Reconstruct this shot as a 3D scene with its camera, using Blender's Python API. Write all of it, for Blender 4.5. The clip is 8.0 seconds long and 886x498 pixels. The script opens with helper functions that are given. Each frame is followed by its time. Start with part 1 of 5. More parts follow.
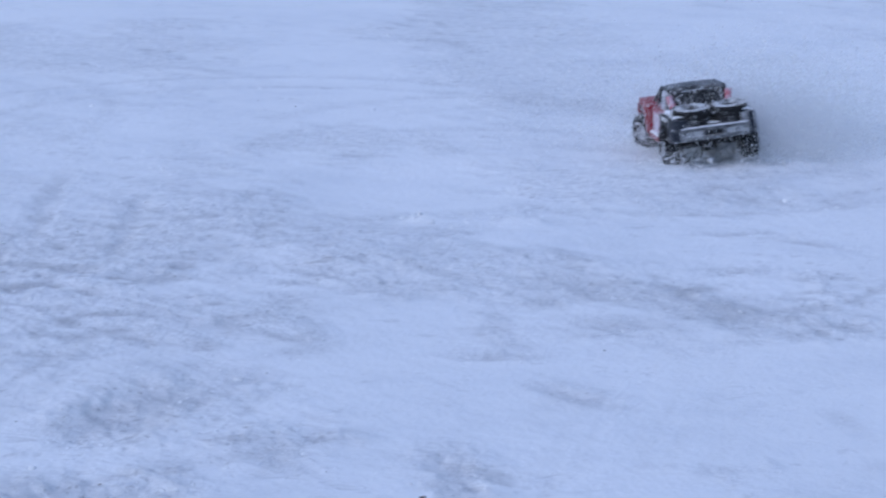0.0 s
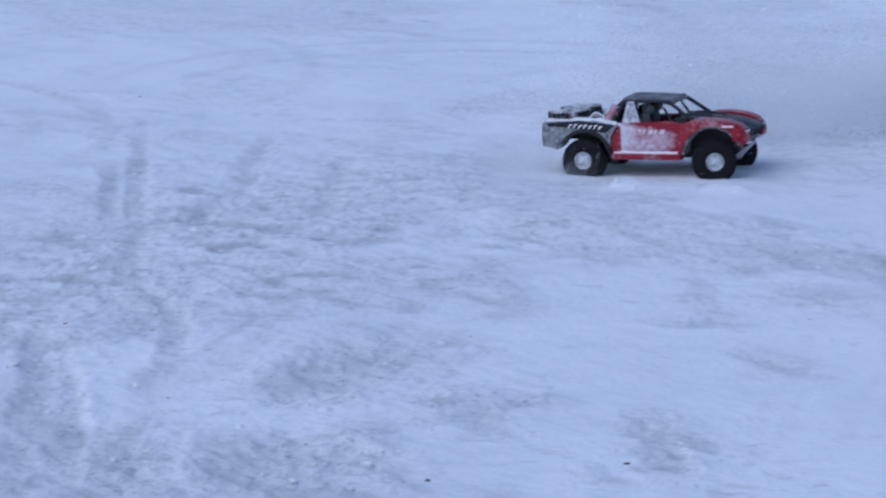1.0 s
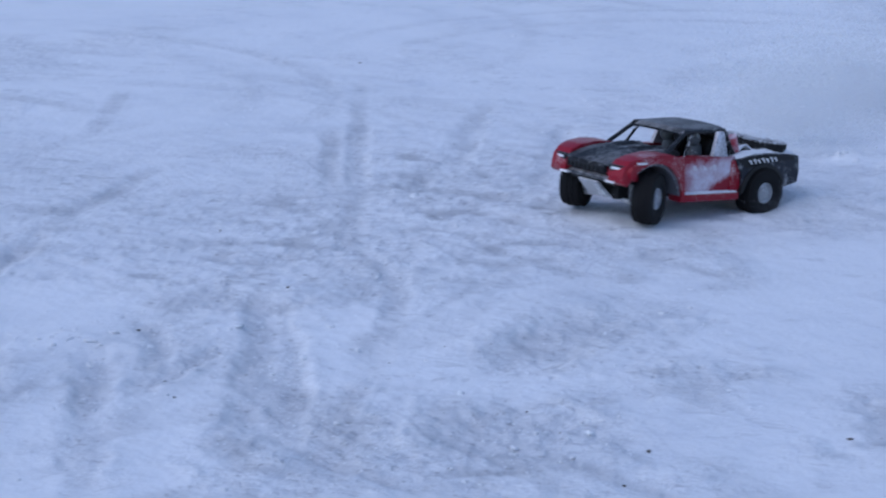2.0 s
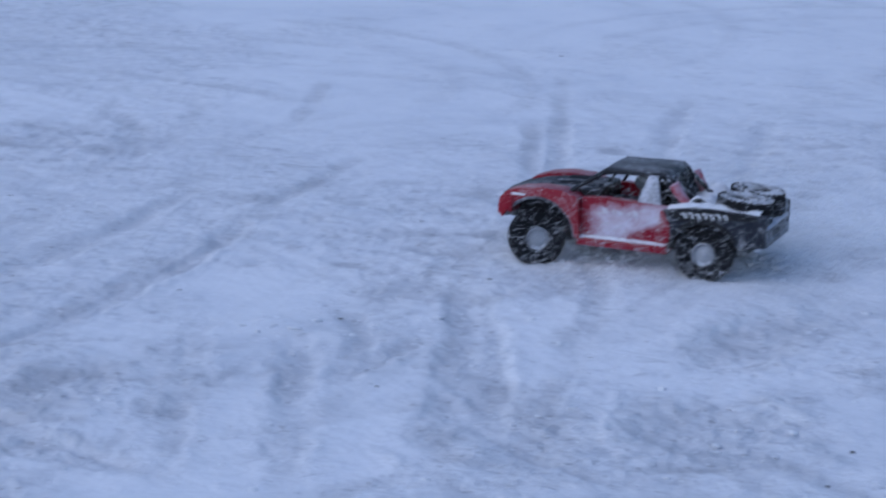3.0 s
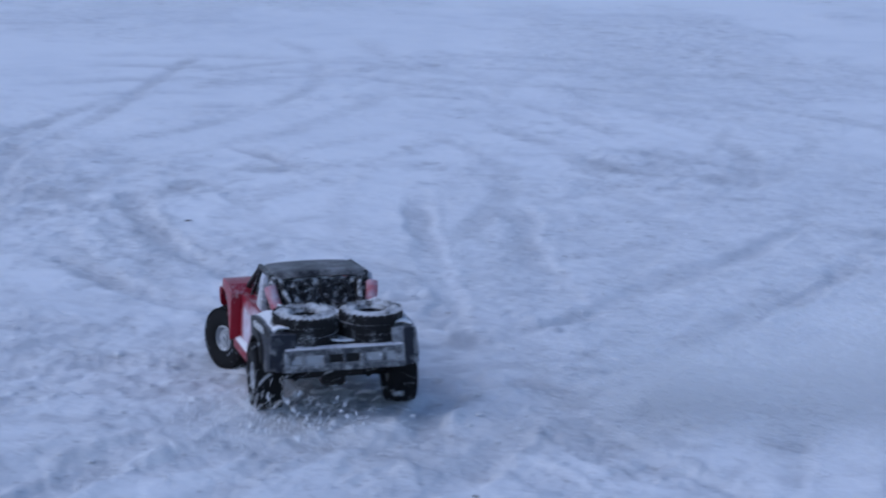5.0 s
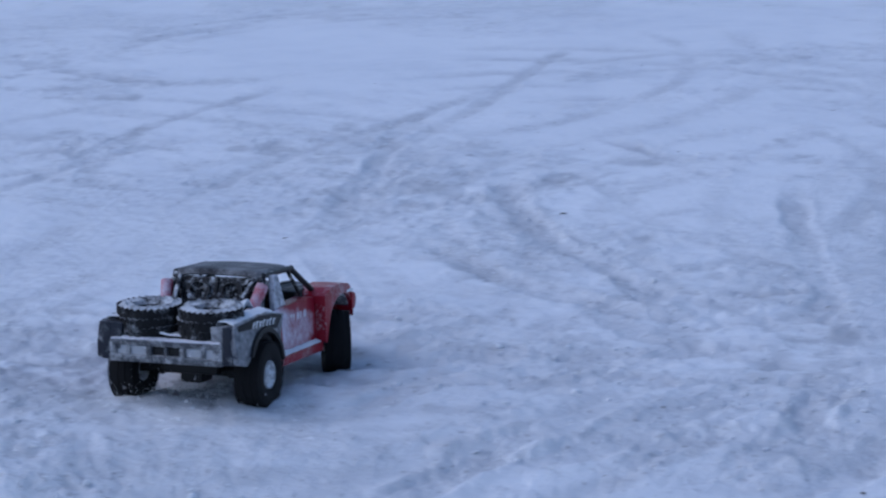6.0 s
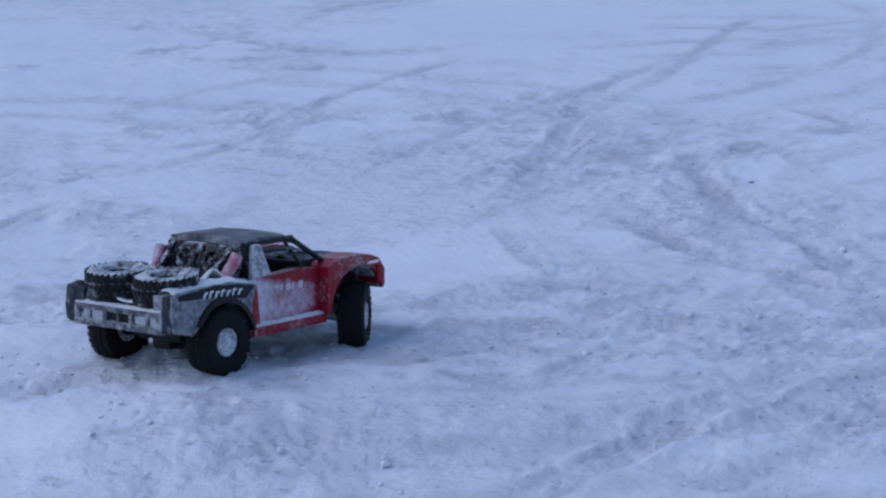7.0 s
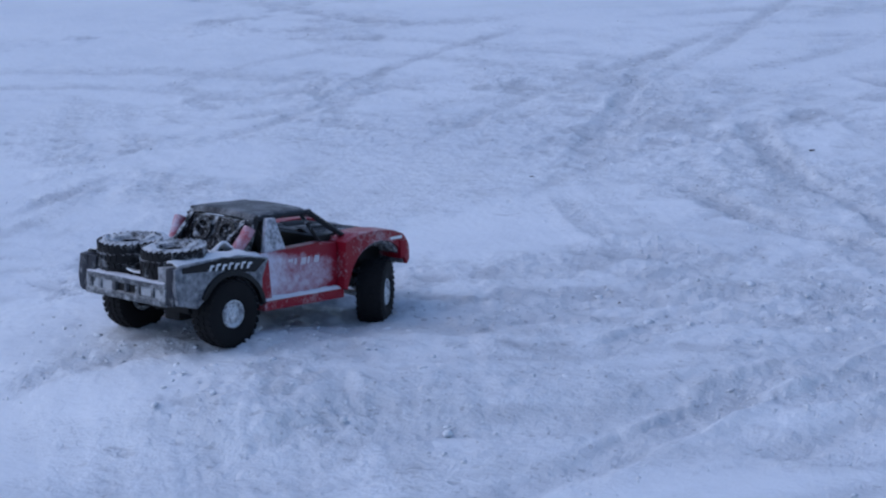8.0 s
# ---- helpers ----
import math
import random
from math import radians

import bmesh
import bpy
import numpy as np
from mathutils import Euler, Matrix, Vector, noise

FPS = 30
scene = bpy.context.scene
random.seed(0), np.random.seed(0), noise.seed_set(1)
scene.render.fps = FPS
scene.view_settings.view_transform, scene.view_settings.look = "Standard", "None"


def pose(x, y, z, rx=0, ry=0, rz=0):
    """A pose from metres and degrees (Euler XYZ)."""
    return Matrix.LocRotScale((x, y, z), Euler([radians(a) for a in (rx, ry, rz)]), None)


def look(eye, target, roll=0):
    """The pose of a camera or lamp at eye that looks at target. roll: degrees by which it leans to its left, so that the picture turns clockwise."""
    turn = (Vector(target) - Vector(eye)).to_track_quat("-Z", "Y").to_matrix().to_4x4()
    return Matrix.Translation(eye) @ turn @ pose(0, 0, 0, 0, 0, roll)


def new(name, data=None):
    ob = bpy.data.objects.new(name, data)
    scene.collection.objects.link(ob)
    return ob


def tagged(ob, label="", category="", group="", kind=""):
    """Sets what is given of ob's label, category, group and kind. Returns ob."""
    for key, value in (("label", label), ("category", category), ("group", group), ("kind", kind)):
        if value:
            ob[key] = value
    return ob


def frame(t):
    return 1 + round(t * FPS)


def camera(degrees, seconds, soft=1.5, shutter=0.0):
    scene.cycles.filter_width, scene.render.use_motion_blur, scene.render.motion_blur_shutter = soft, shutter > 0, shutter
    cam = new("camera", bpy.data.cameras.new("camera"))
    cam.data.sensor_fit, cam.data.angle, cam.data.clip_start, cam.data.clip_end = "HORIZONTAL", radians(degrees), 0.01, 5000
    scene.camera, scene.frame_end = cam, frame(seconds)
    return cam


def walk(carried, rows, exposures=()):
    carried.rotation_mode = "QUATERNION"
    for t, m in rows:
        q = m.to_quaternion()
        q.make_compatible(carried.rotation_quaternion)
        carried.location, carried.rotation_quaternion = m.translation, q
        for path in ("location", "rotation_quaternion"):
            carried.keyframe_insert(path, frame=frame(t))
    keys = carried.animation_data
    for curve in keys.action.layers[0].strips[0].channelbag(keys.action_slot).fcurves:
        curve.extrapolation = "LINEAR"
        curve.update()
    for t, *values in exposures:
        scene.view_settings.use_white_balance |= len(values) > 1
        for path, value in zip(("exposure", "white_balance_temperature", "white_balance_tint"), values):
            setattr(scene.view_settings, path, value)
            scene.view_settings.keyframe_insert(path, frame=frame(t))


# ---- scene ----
cam = camera(19.77, 8.0, soft=2.2, shutter=0.5)
REACH, EYE_HEIGHT = 0.428, 1.527


def held(yaw, pitch, roll):
    """A camera held out at arm's length: yaw to the right, pitch downwards, roll, in degrees."""
    a = radians(yaw)
    return pose(REACH * math.sin(a), REACH * math.cos(a), EYE_HEIGHT, 90 - pitch, 0, -yaw) @ pose(0, 0, 0, 0, 0, roll)


CAMERA_ROWS = (
    (0, 7.246, 11.992, 1.572),
    (0.5, 5.424, 12.392, 1.473),
    (1, 2.858, 12.909, 1.455),
    (1.5, 0.708, 13.302, 1.411),
    (2, -1.890, 13.735, 1.329),
    (2.2, -2.438, 13.798, 1.348),
    (3.3, -8.267, 14.028, 1.418),
    (3.5, -9.629, 13.988, 1.389),
    (4, -12.644, 13.854, 1.245),
    (4.5, -16.884, 13.622, 1.020),
    (4.7, -17.785, 13.593, 0.881),
    (5.8, -26.379, 13.545, -0.774),
    (6, -27.769, 13.654, -1.152),
    (6.5, -30.137, 13.900, -1.602),
    (7, -31.851, 14.231, -2.127),
    (7.5, -32.995, 14.628, -2.526),
    (8, -33.189, 14.857, -2.711),
)
EXPOSURES = ((0.0, 0.42, 5660, 15), (1.0, 0.34, 5625, 15), (2.2, 0.27, 5570, 15), (3.5, 0.10, 5490, 15), (4.7, 0.14, 5490, 15), (6.0, 0.16, 5510, 15), (8.0, 0.16, 5510, 15))
walk(cam, [(t, held(*v)) for t, *v in CAMERA_ROWS], exposures=EXPOSURES)

# ---- world and light: overcast winter dusk ----
world = bpy.data.worlds.new("overcast_dusk")
scene.world = world
world.use_nodes = True
wn = world.node_tree
sky = wn.nodes.new("ShaderNodeTexSky")
sky.sky_type = "NISHITA"
sky.sun_disc = False
sky.sun_elevation, sky.sun_rotation = radians(48), radians(240)
wn.links.new(sky.outputs[0], wn.nodes["Background"].inputs[0])
wn.nodes["Background"].inputs[1].default_value = 0.12
sun = new("sun", bpy.data.lights.new("sun", "SUN"))
sun.data.energy, sun.data.angle, sun.data.color = 0.5, radians(60), (1.0, 0.97, 0.94)
sun.matrix_world = look((-4.0, -2.2, 5.2), (0, 0, 0))


# ---- materials ----
def material(name):
    m = bpy.data.materials.new(name)
    m.use_nodes = True
    return m, m.node_tree, m.node_tree.nodes["Principled BSDF"]


def noise_node(nt, scale, detail=4.0, rough=0.55, coord="Object"):
    n = nt.nodes.new("ShaderNodeTexNoise")
    n.inputs["Scale"].default_value, n.inputs["Detail"].default_value, n.inputs["Roughness"].default_value = scale, detail, rough
    tc = nt.nodes.new("ShaderNodeTexCoord")
    nt.links.new(tc.outputs[coord], n.inputs["Vector"])
    return n


def ramp(nt, source, lo, hi, a=0.0, b=1.0):
    r = nt.nodes.new("ShaderNodeMapRange")
    r.inputs[1].default_value, r.inputs[2].default_value, r.inputs[3].default_value, r.inputs[4].default_value = lo, hi, a, b
    nt.links.new(source, r.inputs[0])
    return r.outputs[0]


def calc(nt, op, a, b):
    n = nt.nodes.new("ShaderNodeMath")
    n.operation = op
    for k, v in enumerate((a, b)):
        if isinstance(v, (int, float)):
            n.inputs[k].default_value = v
        else:
            nt.links.new(v, n.inputs[k])
    return n.outputs[0]


def mix(nt, fac, a, b):
    n = nt.nodes.new("ShaderNodeMix")
    n.data_type = "RGBA"
    if isinstance(fac, (int, float)):
        n.inputs[0].default_value = fac
    else:
        nt.links.new(fac, n.inputs[0])
    for k, v in ((6, a), (7, b)):
        if isinstance(v, tuple):
            n.inputs[k].default_value = (*v, 1)
        else:
            nt.links.new(v, n.inputs[k])
    return n.outputs[2]


def bump(nt, b, height, strength, distance):
    n = nt.nodes.new("ShaderNodeBump")
    n.inputs["Strength"].default_value, n.inputs["Distance"].default_value = strength, distance
    nt.links.new(height, n.inputs["Height"])
    nt.links.new(n.outputs[0], b.inputs["Normal"])


SNOW = (0.80, 0.82, 0.84)


def snow_ground():
    m, nt, b = material("trampled_snow")
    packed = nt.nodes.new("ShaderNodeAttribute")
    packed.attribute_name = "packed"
    big, mid, fine = noise_node(nt, 1.5, 4), noise_node(nt, 7, 6, 0.6), noise_node(nt, 60, 4, 0.6)
    patch = ramp(nt, big.outputs[0], 0.40, 0.66, 0.0, 0.9)
    grain = ramp(nt, mid.outputs[0], 0.36, 0.66, 0.2, 0.85)
    # greyer packed snow in the ruts, plus shade painted into hollows for relief
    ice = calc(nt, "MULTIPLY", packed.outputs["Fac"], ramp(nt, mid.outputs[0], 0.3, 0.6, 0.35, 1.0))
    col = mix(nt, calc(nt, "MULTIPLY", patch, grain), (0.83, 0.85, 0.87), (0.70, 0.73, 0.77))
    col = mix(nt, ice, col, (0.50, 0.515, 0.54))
    gran = noise_node(nt, 26, 5, 0.7)
    loose = nt.nodes.new("ShaderNodeAttribute")
    loose.attribute_name = "churned"
    col = mix(nt, calc(nt, "MULTIPLY", loose.outputs["Fac"], ramp(nt, gran.outputs[0], 0.42, 0.68, 0.05, 0.55)), col, (0.56, 0.585, 0.62))
    # small shadows of the crumbs, painted as dark specks, most in the ruts
    specks = noise_node(nt, 52, 2, 0.5)
    speck_shade = calc(nt, "MULTIPLY", ramp(nt, specks.outputs[0], 0.645, 0.71), ramp(nt, packed.outputs["Fac"], 0.0, 0.45, 0.03, 0.5))
    col = mix(nt, speck_shade, col, (0.26, 0.265, 0.28))
    scratch = None
    for turn, sx, sy, mask_scale in ((0.0, 9.0, 15.0, 1.1), (0.5, 15.0, 26.0, 1.7), (-0.35, 30.0, 48.0, 1.4)):
        tc, place = nt.nodes.new("ShaderNodeTexCoord"), nt.nodes.new("ShaderNodeMapping")
        spun = nt.nodes.new("ShaderNodeMapping")
        spun.inputs["Rotation"].default_value = (0, 0, -turn)
        place.inputs["Scale"].default_value = (sx, sy, 1)
        nt.links.new(tc.outputs["Object"], spun.inputs["Vector"])
        nt.links.new(spun.outputs[0], place.inputs["Vector"])
        line = nt.nodes.new("ShaderNodeTexNoise")
        line.inputs["Scale"].default_value, line.inputs["Detail"].default_value, line.inputs["Roughness"].default_value = 1.0, 3.0, 0.6
        line.inputs["Distortion"].default_value = 0.6
        nt.links.new(place.outputs[0], line.inputs["Vector"])
        where = noise_node(nt, mask_scale, 4, 0.6)
        one = calc(nt, "MULTIPLY", ramp(nt, line.outputs[0], 0.59, 0.68), ramp(nt, where.outputs[0], 0.50, 0.62))
        scratch = one if scratch is None else calc(nt, "MAXIMUM", scratch, one)
    worn = nt.nodes.new("ShaderNodeAttribute")
    worn.attribute_name = "worn"
    scratch = calc(nt, "MULTIPLY", scratch, worn.outputs["Fac"])
    col = mix(nt, calc(nt, "MULTIPLY", scratch, 0.62), col, (0.44, 0.455, 0.48))
    nt.links.new(col, b.inputs["Base Color"])
    b.inputs["Roughness"].default_value = 0.75
    b.inputs["Specular IOR Level"].default_value = 0.25
    height = calc(nt, "ADD", calc(nt, "MULTIPLY", fine.outputs[0], calc(nt, "ADD", calc(nt, "MULTIPLY", loose.outputs["Fac"], 0.5), 0.36)), calc(nt, "MULTIPLY", mid.outputs[0], calc(nt, "ADD", calc(nt, "MULTIPLY", loose.outputs["Fac"], 0.5), 0.18)))
    height = calc(nt, "ADD", height, calc(nt, "MULTIPLY", gran.outputs[0], calc(nt, "ADD", calc(nt, "MULTIPLY", loose.outputs["Fac"], 1.0), 0.15)))
    height = calc(nt, "SUBTRACT", height, calc(nt, "MULTIPLY", scratch, 0.55))
    bump(nt, b, height, 0.68, 0.011)
    return m


def dusted(name, col, rough, snow=0.5, scale=40.0, metal=0.0, top=0.5, hue=SNOW, coat=0.0, soft_edge=0.08, most=0.9):
    """Paint, plastic or rubber with wind-blown snow stuck to it: snow is the share covered, top how much more lies on upward faces."""
    m, nt, b = material(name)
    big, fine = noise_node(nt, scale * 0.35, 3), noise_node(nt, scale * 4, 3, 0.65)
    geo = nt.nodes.new("ShaderNodeNewGeometry")
    sep = nt.nodes.new("ShaderNodeSeparateXYZ")
    nt.links.new(geo.outputs["Normal"], sep.inputs[0])
    up = ramp(nt, sep.outputs[2], 0.2, 0.9, 0.0, top)
    level = calc(nt, "ADD", calc(nt, "ADD", calc(nt, "MULTIPLY", big.outputs[0], 0.6), calc(nt, "MULTIPLY", fine.outputs[0], 0.4)), calc(nt, "MULTIPLY", up, 0.25))
    middle = 0.76 - 0.39 * snow
    cover = ramp(nt, level, middle - soft_edge * 0.5, middle + soft_edge * 0.5, 0.0, most)
    wear = mix(nt, ramp(nt, big.outputs[0], 0.3, 0.7, 0.0, 0.35), col, tuple(c * 0.6 + 0.01 for c in col))
    nt.links.new(mix(nt, cover, wear, hue), b.inputs["Base Color"])
    nt.links.new(ramp(nt, cover, 0, 1, rough, 0.85), b.inputs["Roughness"])
    b.inputs["Metallic"].default_value = metal
    b.inputs["Specular IOR Level"].default_value = 0.25
    b.inputs["Coat Weight"].default_value = coat
    bump(nt, b, calc(nt, "MULTIPLY", cover, fine.outputs[0]), 0.6, 0.004)
    return m


def veiled(name, col, hue=SNOW):
    """Paint behind a blown veil of snow, whose thickness the panel's own attribute gives."""
    m, nt, b = material(name)
    stuck = nt.nodes.new("ShaderNodeAttribute")
    stuck.attribute_name = "stuck"
    big, mid, fine = noise_node(nt, 16, 4, 0.6), noise_node(nt, 60, 4, 0.65), noise_node(nt, 260, 2, 0.6)
    rough = calc(nt, "ADD", calc(nt, "MULTIPLY", big.outputs[0], 0.9), calc(nt, "ADD", calc(nt, "MULTIPLY", mid.outputs[0], 0.7), calc(nt, "MULTIPLY", fine.outputs[0], 0.35)))
    level = calc(nt, "ADD", stuck.outputs["Fac"], calc(nt, "MULTIPLY", calc(nt, "SUBTRACT", rough, 0.98), 1.5))
    cover = ramp(nt, level, 0.0, 1.0, 0.0, 0.92)
    nt.links.new(mix(nt, cover, col, hue), b.inputs["Base Color"])
    nt.links.new(ramp(nt, cover, 0, 1, 0.4, 0.85), b.inputs["Roughness"])
    b.inputs["Specular IOR Level"].default_value = 0.25
    bump(nt, b, calc(nt, "MULTIPLY", cover, mid.outputs[0]), 0.5, 0.003)
    return m


def flakes():
    m, nt, b = material("airborne_snow")
    b.inputs["Base Color"].default_value = (0.86, 0.87, 0.88, 1)
    b.inputs["Roughness"].default_value = 0.9
    b.inputs["Specular IOR Level"].default_value = 0.0
    tl, ms, tr, out = (nt.nodes.new(k) for k in ("ShaderNodeBsdfTranslucent", "ShaderNodeMixShader", "ShaderNodeBsdfTransparent", "ShaderNodeMixShader"))
    tl.inputs[0].default_value = (0.86, 0.87, 0.88, 1)
    ms.inputs[0].default_value = 0.5
    nt.links.new(b.outputs[0], ms.inputs[1])
    nt.links.new(tl.outputs[0], ms.inputs[2])
    out.inputs[0].default_value = POWDER
    nt.links.new(tr.outputs[0], out.inputs[1])
    nt.links.new(ms.outputs[0], out.inputs[2])
    nt.links.new(out.outputs[0], nt.nodes["Material Output"].inputs[0])
    return m


POWDER = 0.66
M_GROUND = snow_ground()
M_FLAKE = flakes()
M_CLOD = dusted("snow_clod", (0.78, 0.80, 0.82), 0.8, 0.6, 30)
M_DEBRIS = dusted("dead_grass_and_grit", (0.06, 0.055, 0.05), 0.9, 0.12, 60)
M_RED = dusted("red_bodyshell", (0.26, 0.003, 0.016), 0.4, 0.30, 44, top=0.15, coat=0.08, soft_edge=0.22, most=0.6)
M_REDDOOR = veiled("red_bodyshell_under_snow", (0.24, 0.006, 0.020), (0.66, 0.64, 0.72))
M_BLACK = dusted("black_bodyshell", (0.016, 0.018, 0.022), 0.45, 0.26, 90, top=0.3)
M_FLANK = dusted("black_bed_panel", (0.015, 0.018, 0.028), 0.5, 0.36, 120, top=0.3, soft_edge=0.2, most=0.5)
M_HOOD = dusted("black_hood_film", (0.014, 0.016, 0.020), 0.6, 0.46, 22, top=0.10, soft_edge=0.3, most=0.42)
M_QUARTER = dusted("black_panel_under_snow", (0.014, 0.019, 0.034), 0.5, 0.62, 220, top=0.4, soft_edge=0.4, most=0.55)
M_ROOF = dusted("black_roof_film", (0.014, 0.016, 0.020), 0.55, 0.44, 60, top=0.10, soft_edge=0.34, most=0.40)
M_DECAL = dusted("snow_blurred_white_vinyl", (0.62, 0.58, 0.62), 0.5, 0.5, 70, hue=(0.72, 0.70, 0.76))
M_PILLAR = dusted("snowy_door_pillar", (0.02, 0.02, 0.022), 0.6, 0.86, 34, top=0.3, hue=(0.70, 0.71, 0.76), soft_edge=0.2)
M_CAGE = dusted("black_moulded_plastic", (0.012, 0.012, 0.014), 0.5, 0.40, 190, top=0.4, soft_edge=0.10)
M_DARK = dusted("dark_chassis_plastic", (0.012, 0.012, 0.013), 0.55, 0.10, 50, top=0.3)
M_TYRE = dusted("tyre_rubber", (0.006, 0.006, 0.007), 0.85, 0.05, 60, top=0.1)
M_SPARE = dusted("snowy_tyre_rubber", (0.010, 0.010, 0.011), 0.8, 0.34, 85, top=0.75, soft_edge=0.16, most=0.8)
M_RIM = dusted("satin_grey_wheel", (0.30, 0.31, 0.33), 0.4, 0.5, 40, metal=0.2)
M_BUMPER = dusted("grey_bumper_plastic", (0.06, 0.064, 0.072), 0.5, 0.50, 110, top=0.35, soft_edge=0.2, most=0.62)
M_SKID = dusted("silver_skid_plate", (0.42, 0.43, 0.45), 0.4, 0.5, 40)
M_SHOCK = dusted("red_anodised_canister", (0.42, 0.04, 0.06), 0.4, 0.46, 90, soft_edge=0.3, hue=(0.66, 0.62, 0.70))
M_WHITE = dusted("white_vinyl", (0.80, 0.80, 0.80), 0.4, 0.35, 60)
M_LAMP = dusted("clear_lamp_lens", (0.85, 0.85, 0.86), 0.15, 0.2, 60)
M_SNOWPACK = dusted("packed_snow", (0.80, 0.81, 0.84), 0.85, 0.6, 50)
M_WELL = dusted("snowy_grey_inner_arch", (0.13, 0.13, 0.145), 0.7, 0.5, 40)
M_DUMMY = dusted("grey_moulded_plastic", (0.13, 0.14, 0.15), 0.5, 0.35, 40)


# ---- the truck's way: seconds, x, y, z, heading, pitch, roll ----
TRUCK_ROWS = (
    (0, 2.072, 9.171, 0.001, 89.2, -1.9, -8.2),
    (0.2, 1.844, 8.865, -0.003, 66.0, -2.1, -6.5),
    (0.4, 1.643, 8.636, -0.004, 44.0, 1.6, -5.1),
    (0.6, 1.468, 8.560, -0.014, 20.0, 3.6, -4.5),
    (0.8, 1.285, 8.490, -0.028, -4.0, 3.5, -3.4),
    (1, 1.108, 8.350, -0.040, -23.0, 4.2, -2.2),
    (1.2, 0.956, 7.985, -0.020, -52.0, 8.3, -3.6),
    (1.4, 0.792, 7.726, -0.002, -72.5, 6.0, -5.6),
    (1.5, 0.717, 7.652, 0.001, -82.0, 4.5, -5.9),
    (1.6, 0.651, 7.601, -0.000, -94.5, 3.5, -5.3),
    (1.8, 0.507, 7.324, -0.004, -117.5, 4.9, -0.7),
    (2, 0.364, 7.147, -0.007, -137.9, 4.9, 0.4),
    (2.2, 0.292, 7.060, -0.009, -145.3, 3.8, 0.8),
    (3.3, -0.546, 6.198, -0.012, -208.5, -0.0, 2.2),
    (3.5, -0.760, 6.010, -0.013, -213.9, 0.7, 1.4),
    (4, -1.216, 5.687, -0.014, -222.7, -0.5, 1.9),
    (4.3, -1.571, 5.428, -0.006, -228.4, -2.3, 3.4),
    (4.5, -1.796, 5.304, -0.003, -230.4, -2.3, -0.7),
    (4.7, -1.910, 5.239, -0.001, -232.0, -3.4, -0.3),
    (5.8, -2.816, 4.741, 0.007, -256.9, -5.8, -1.7),
    (6, -2.948, 4.671, 0.007, -261.5, -6.7, -0.9),
    (6.5, -3.137, 4.527, 0.019, -269.9, -5.7, -2.1),
    (7, -3.265, 4.440, 0.032, -276.5, -5.7, -2.1),
    (7.5, -3.332, 4.386, 0.035, -279.6, -5.9, -2.1),
    (8, -3.331, 4.376, 0.036, -280.7, -6.1, -1.6),
)

# how far the suspension lets each axle rise
RIDE_REAR = ((0.0, 0.0), (1.0, -0.006), (1.5, 0.006), (2.0, 0.014), (3.5, 0.010), (4.0, 0.012), (4.5, 0.006), (5.8, -0.002), (7.0, 0.005), (8.0, 0.008))
RIDE_FRONT = ((0.0, 0.0), (1.0, -0.003), (1.5, 0.0), (2.0, 0.014), (3.5, -0.001), (4.0, -0.007), (4.5, 0.0), (5.8, 0.0), (8.0, -0.003))


def on_truck(t):
    """Where the truck is at t, between its rows."""
    for a, b in zip(TRUCK_ROWS, TRUCK_ROWS[1:]):
        if a[0] <= t <= b[0]:
            k = (t - a[0]) / (b[0] - a[0])
            return [p + (q - p) * k for p, q in zip(a[1:], b[1:])]
    return TRUCK_ROWS[-1][1:]


# ---- snow field: one sheet from underfoot to the horizon ----
def hashed(ix, iy, seed):
    h = (ix.astype(np.int64) * 374761393 + iy.astype(np.int64) * 668265263 + seed * 1274126177) & 0xFFFFFFFF
    h = ((h ^ (h >> 13)) * 1274126177) & 0xFFFFFFFF
    return ((h ^ (h >> 16)) & 0xFFFF) / 65535.0


def value_noise(x, y, seed):
    ix, iy = np.floor(x), np.floor(y)
    fx, fy = x - ix, y - iy
    fx, fy = fx * fx * (3 - 2 * fx), fy * fy * (3 - 2 * fy)
    a, b = hashed(ix, iy, seed), hashed(ix + 1, iy, seed)
    c, d = hashed(ix, iy + 1, seed), hashed(ix + 1, iy + 1, seed)
    return (a + (b - a) * fx) * (1 - fy) + (c + (d - c) * fx) * fy - 0.5


def layered(x, y, scale, octaves, seed, gain=0.5):
    out, amp = 0, 1.0
    for k in range(octaves):
        out = out + amp * value_noise(x * scale + 17.3 * k, y * scale - 9.1 * k, seed + k)
        scale, amp = scale * 2.03, amp * gain
    return out


TRACKS = []


def track(*points, width=0.032, depth=0.009, crisp=0.0):
    TRACKS.append((points, width, depth, crisp))


